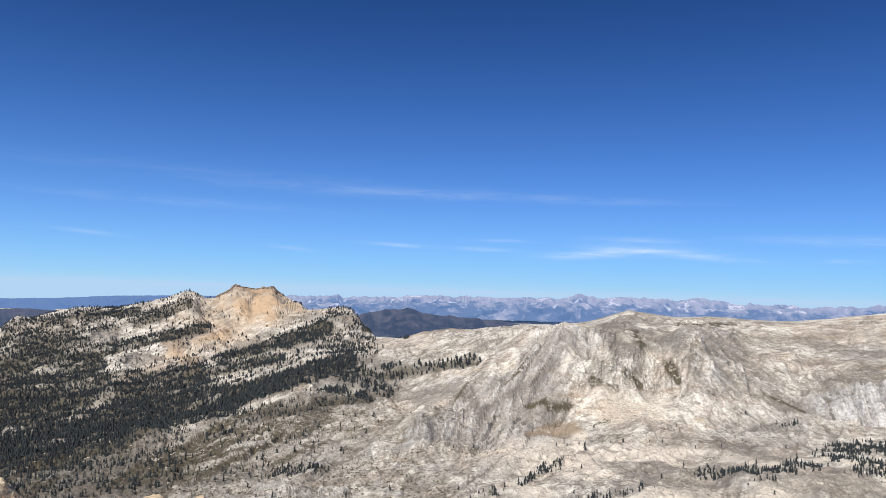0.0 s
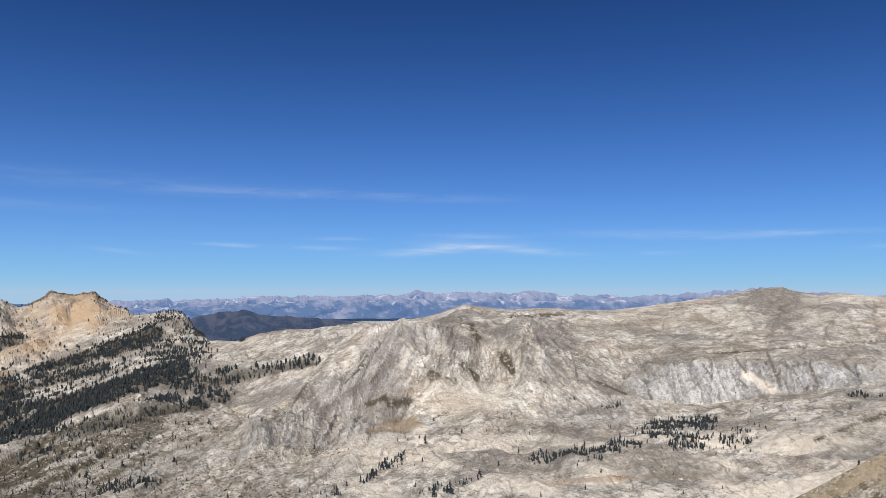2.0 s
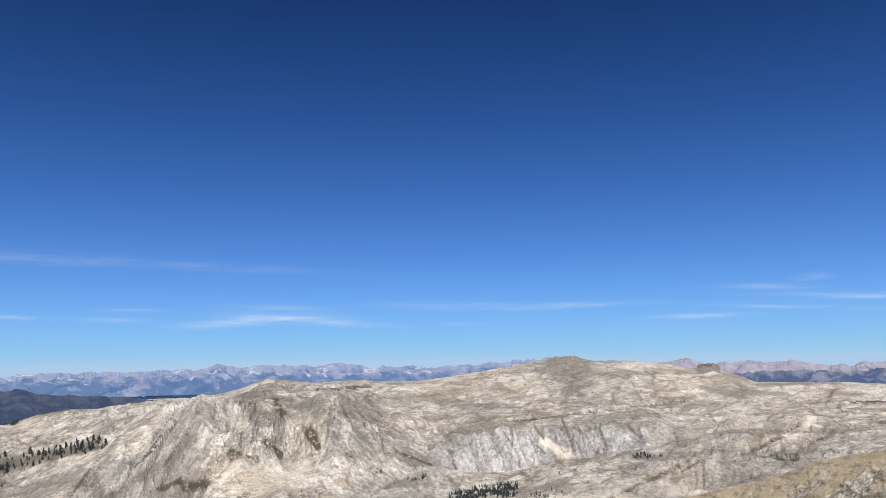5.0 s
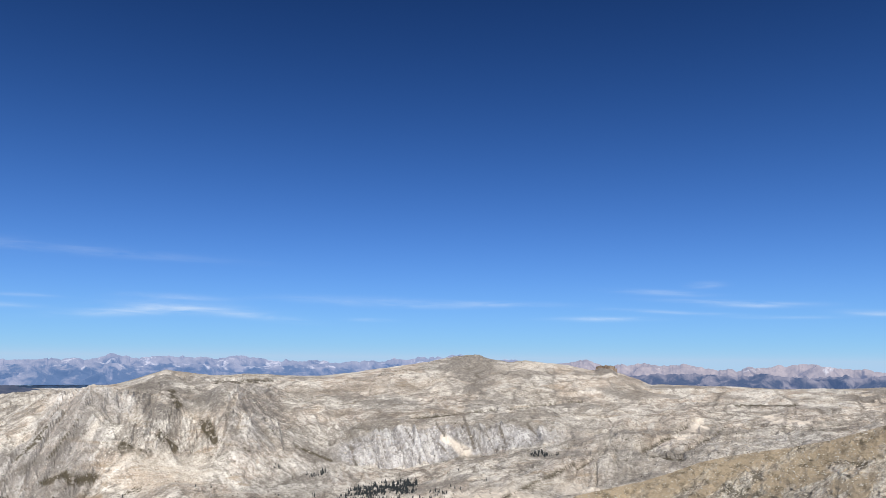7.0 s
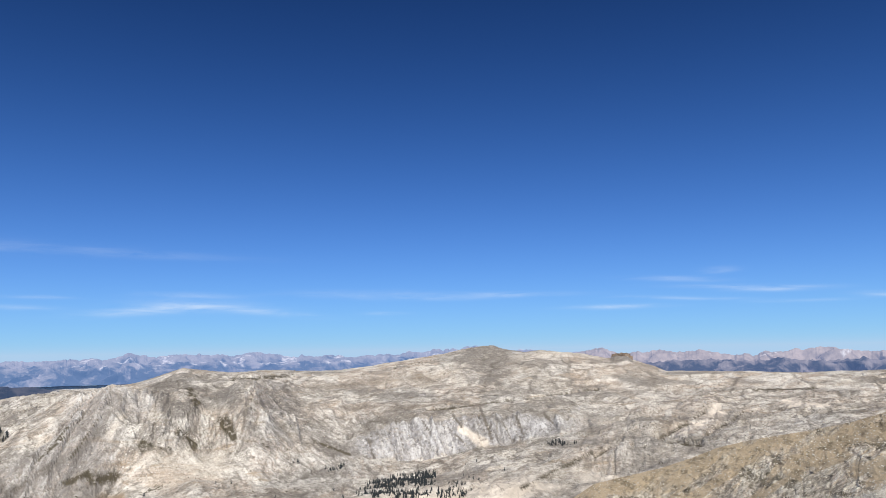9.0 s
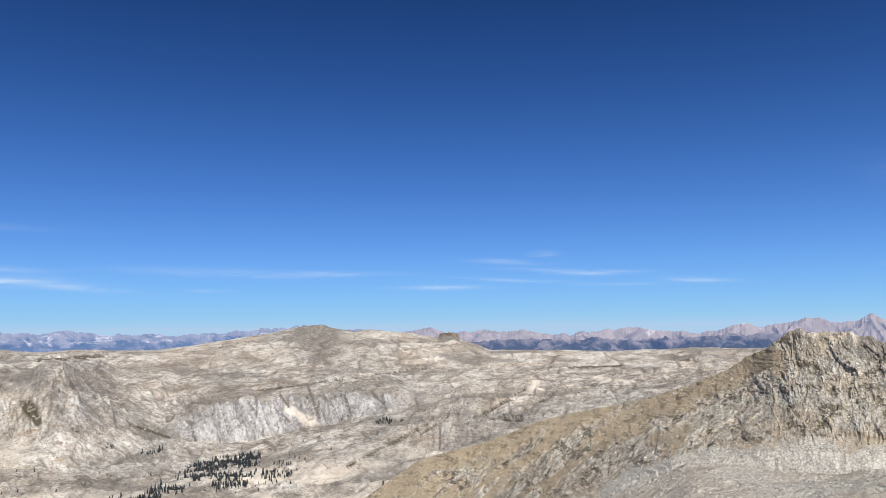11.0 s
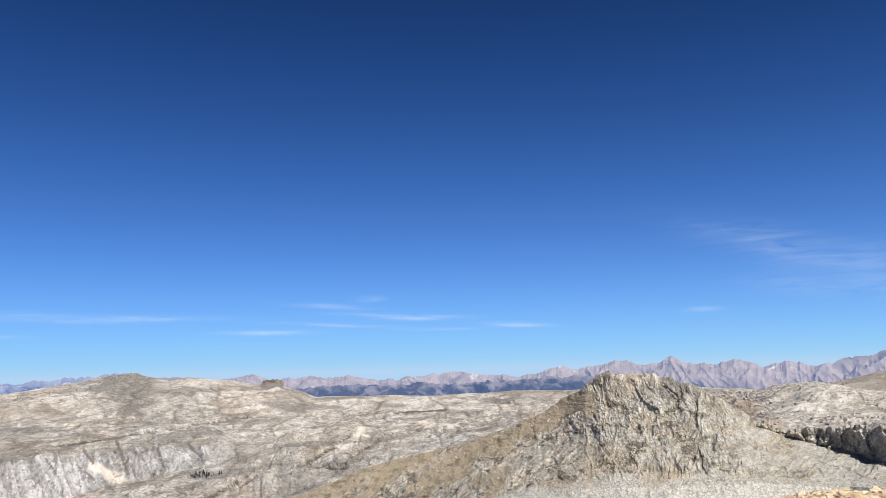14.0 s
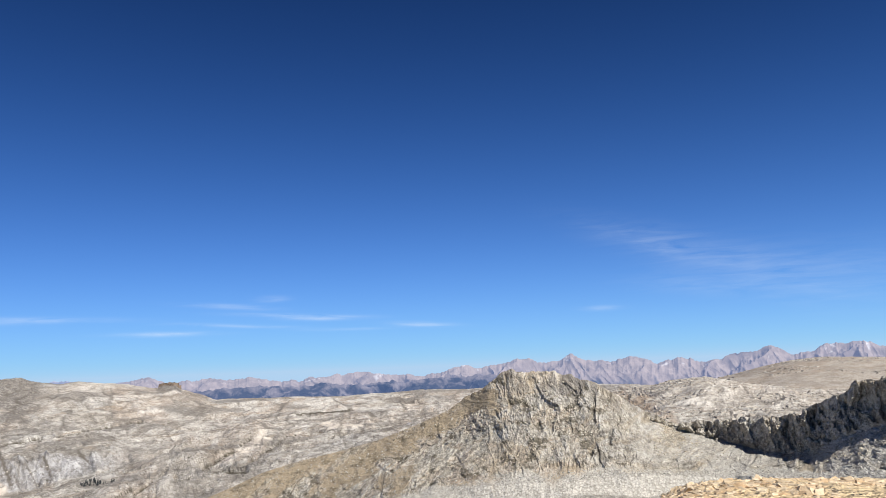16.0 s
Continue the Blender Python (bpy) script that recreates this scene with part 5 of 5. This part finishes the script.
wa, wr, wx, wy = [np.concatenate(q) for q in ((wa, ga), (wr, gr), (wx, gx), (wy, gy))]
ga, gr, gx, gy = scatter(4000, 27, 35, 1350, 1500, lambda a, r, x, y: shrub_zone(a, r, x, y) - 0.3, 437)
wa, wr, wx, wy = [np.concatenate(q) for q in ((wa, ga), (wr, gr), (wx, gx), (wy, gy))]
sa, sr, sx, sy = [np.concatenate(q) for q in ((sa, wa), (sr, wr), (sx, wx), (sy, wy))]
shrubs = joined("shrubs", sa, sr, sx, sy, 0.7, 2.3, 432, [tuft_arrays(800 + i) for i in range(5)], 1.1, 0.1)
shrubs.materials.append(HEATH)
tagged(new("shrubs", shrubs), "low dark shrubs between the granite slabs", "shrubs", kind="stuff")

ua, ur, ux, uy = scatter(16000, 52, 94, 190, 272, lambda a, r, x, y: 0.25 + 0.75 * smooth(-0.2, 0.3, fbm(x / 18, y / 18, 3, 331)), 441)
scree = joined("scree_blocks", ua, ur, ux, uy, 0.25, 0.95, 442, stones, 1.0, 0.1)
scree.materials.append(GREY_STONE)
tagged(new("scree_blocks", scree), "grey broken scree blocks below the crag", "scree", kind="stuff")

# pale stones on the tan spur and at the foot of the crag
pick = np.random.default_rng(451)
pi, pj = pick.integers(2, 156, 24000), pick.integers(0, len(ca), 24000)
pi[:5000] = pick.integers(2, 22, 5000)
keep = pick.uniform(0, 1, 24000) < np.maximum((0.16 + 0.45 * smooth(68, 58, ca[pj])), smooth(20, 14, pi) * smooth(54, 60, ca[pj])) * (1 - cliff[pi, pj])
pi, pj = pi[keep], pj[keep]
vs, fs = stones[0]
size = 0.15 + 0.65 * pick.beta(1.5, 6, len(pi))
turn = pick.uniform(0, 6.28, len(pi))
c, s2 = np.cos(turn)[:, None], np.sin(turn)[:, None]
px = (vs[None, :, 0] * c - vs[None, :, 1] * s2) * size[:, None] + (CR[pi, pj] * np.sin(np.radians(ca[pj])))[:, None]
py = (vs[None, :, 0] * s2 + vs[None, :, 1] * c) * size[:, None] + (CR[pi, pj] * np.cos(np.radians(ca[pj])))[:, None]
pz = vs[None, :, 2] * size[:, None] + CZ[pi, pj][:, None] + 0.1
spur = raw_mesh("spur_stones", np.stack([px, py, pz], -1).reshape(-1, 3), (fs[None] + (np.arange(len(pi)) * len(vs))[:, None, None]).reshape(-1, 3))
spur.materials.append(GREY_STONE)
tagged(new("spur_stones", spur), "pale stones strewn on the tan gravel spur", "stones", kind="stuff")

# upright broken blocks standing out of the crag's faces
pick = np.random.default_rng(471)
pi, pj = pick.integers(34, 146, 26000), pick.integers(0, len(ca), 26000)
keep = pick.uniform(0, 1, 26000) < cliff[pi, pj] * (0.10 + 0.2 * smooth(0.0, 0.5, drift[pi, pj]))
pi, pj = pi[keep], pj[keep]
parts_v, parts_f, start = [], [], 0
pose_turn = pick.integers(0, 6, len(pi))
for k in range(6):
    vs, fs = stones[k]
    w = np.where(pose_turn == k)[0]
    wide = 0.3 + 1.2 * pick.beta(1.2, 5, len(w))
    tall = wide * pick.uniform(0.4, 1.3, len(w))
    turn = np.radians(ca[pj[w]]) * -1 + pick.normal(0, 0.35, len(w))
    c, s2 = np.cos(turn)[:, None], np.sin(turn)[:, None]
    rr = CR[pi[w], pj[w]] + 0.18 * wide
    px = (vs[None, :, 0] * c - vs[None, :, 1] * s2) * wide[:, None] + (rr * np.sin(np.radians(ca[pj[w]])))[:, None]
    py = (vs[None, :, 0] * s2 + vs[None, :, 1] * c) * wide[:, None] + (rr * np.cos(np.radians(ca[pj[w]])))[:, None]
    pz = vs[None, :, 2] * tall[:, None] * 1.4 + CZ[pi[w], pj[w]][:, None]
    parts_v.append(np.stack([px, py, pz], -1).reshape(-1, 3))
    parts_f.append((fs[None] + (np.arange(len(w)) * len(vs))[:, None, None] + start).reshape(-1, 3))
    start += len(w) * len(vs)
broken = raw_mesh("crag_blocks", np.concatenate(parts_v), np.concatenate(parts_f))
broken.materials.append(CRAG)
tagged(new("crag_blocks", broken), "upright broken grey blocks on the crag's faces", "rock", kind="stuff")

# ---- summit rocks at the photographer's feet ----


def boulder(name, label, size, place, turn, seed, cuts=7, power=0.55):
    """A weathered boulder: a boxy lump with flat breaks, pits and cracks."""
    g = random.Random(seed)
    bm = bmesh.new()
    bmesh.ops.create_icosphere(bm, subdivisions=5, radius=1.0)
    planes = [(Vector((g.gauss(0, 1), g.gauss(0, 1), g.gauss(0, 1))).normalized(), g.uniform(0.62, 0.85)) for i in range(cuts)]
    for v in bm.verts:
        p = v.co.normalized()
        q = Vector([math.copysign(abs(c) ** power, c) for c in p])
        for n, d in planes:
            over = q.dot(n) - d
            if over > 0:
                q -= n * over * 0.9
        w = Vector((q.x * 2.1 + seed, q.y * 2.1, q.z * 2.1))
        q *= 1 + 0.10 * noise.fractal(w, 0.8, 2.1, 6) - 0.10 * max(0.0, 0.25 - abs(noise.noise(w * 0.8))) * 2
        v.co = Vector((q.x * size[0] / 2, q.y * size[1] / 2, q.z * size[2] / 2))
    me = bpy.data.meshes.new(name)
    bm.to_mesh(me)
    bm.free()
    me.materials.append(GOLD)
    for f in me.polygons:
        f.use_smooth = True
    ob = tagged(new(name, me), label, "boulder")
    ob.matrix_world = pose(*place, *turn)
    return ob


def sight(a, e, d):
    return (d * math.sin(radians(a)), ARM + d * math.cos(radians(a)), EYE + d * math.tan(radians(e)))


PERCH = "golden weathered boulder on the summit edge"
boulder("outcrop", "broad golden granite outcrop on the summit edge", (1.25, 0.9, 0.8), sight(-18.5, -18.3, 7.1), (0, 5, 8), 3)
boulder("boulder", PERCH + ", rounded", (0.27, 0.3, 0.16), sight(-19.75, -14.75, 7.0), (0, -6, 20), 11, 6, 0.6)
boulder("boulder", PERCH + ", pale and low", (0.40, 0.42, 0.22), sight(-19.9, -15.75, 6.95), (5, 6, 40), 13, 6, 0.65)
boulder("boulder", PERCH + ", wedge between two others", (0.18, 0.22, 0.15), sight(-18.3, -15.75, 6.85), (5, -12, 60), 14, 8, 0.6)
boulder("boulder", PERCH + ", small", (0.10, 0.13, 0.15), sight(-18.35, -15.0, 7.0), (5, 6, 70), 15)
boulder("slab_boulder", "tilted golden slab over a dark gap", (0.36, 0.32, 0.12), sight(-17.0, -14.95, 7.0), (-6, -22, 12), 17, 4, 0.35)
boulder("boulder", "golden rock in the shade of the tilted slab", (0.36, 0.2, 0.26), sight(-16.3, -15.75, 7.28), (0, 4, 5), 18)
boulder("boulder", PERCH + ", brown and upright", (0.15, 0.26, 0.34), sight(-14.9, -16.1, 7.1), (0, 8, 30), 19)
boulder("boulder", "round golden boulder perched beside darker rock", (0.6, 0.5, 0.46), sight(-29.5, -14.0, 7.0), (0, 0, 10), 23, 4, 0.75)
boulder("boulder", "dark brown rock under the round boulder", (0.35, 0.4, 0.75), sight(-27.2, -17.4, 7.0), (8, 5, 30), 29)
boulder("outcrop", "broad golden granite ledge under the boulders", (1.6, 1.3, 0.9), sight(-29.5, -20.5, 7.0), (0, 0, 50), 31)

# broken golden plates on the shoulder of the summit
plates = []
for i in range(8):
    v, f = stone_arrays(900 + i, 0.32)
    me = raw_mesh("stone", v, f)
    me.materials.append(GOLD_PLATE)
    plates.append(me)
pa, pr, px, py = scatter(9000, 66, 96, 15, 26, lambda a, r, x, y: np.clip(bell(a, 75, 4.5) + bell(r, 24, 1.6) * 0.8 + smooth(0.1, 0.5, fbm(x / 2, y / 2, 3, 341)) * 0.5, 0, 1), 461)
for i in range(min(300, len(pa))):
    st = new("stone", plates[i % 8])
    k = float(0.10 + 0.24 * rng.beta(1.3, 4))
    st.matrix_world = (Matrix.Translation((px[i], py[i], float(land(pa[i:i + 1], pr[i:i + 1])[0]) + 0.10 * k))
                       @ pose(0, 0, 0, float(rng.normal(0, 20)), float(rng.normal(0, 20)), float(rng.uniform(0, 360))) @ Matrix.Diagonal((k * 1.3, k, k, 1)))
    st.parent = ground
rubble = joined("stone_rubble", pa[300:], pr[300:], px[300:], py[300:], 0.05, 0.22, 462, [stone_arrays(920 + i, 0.4) for i in range(6)], 1.2, 0.0)
rubble.materials.append(GOLD_STONE)
tagged(new("stone_rubble", rubble), "golden broken plates strewn on the summit shoulder", "stones", kind="stuff")
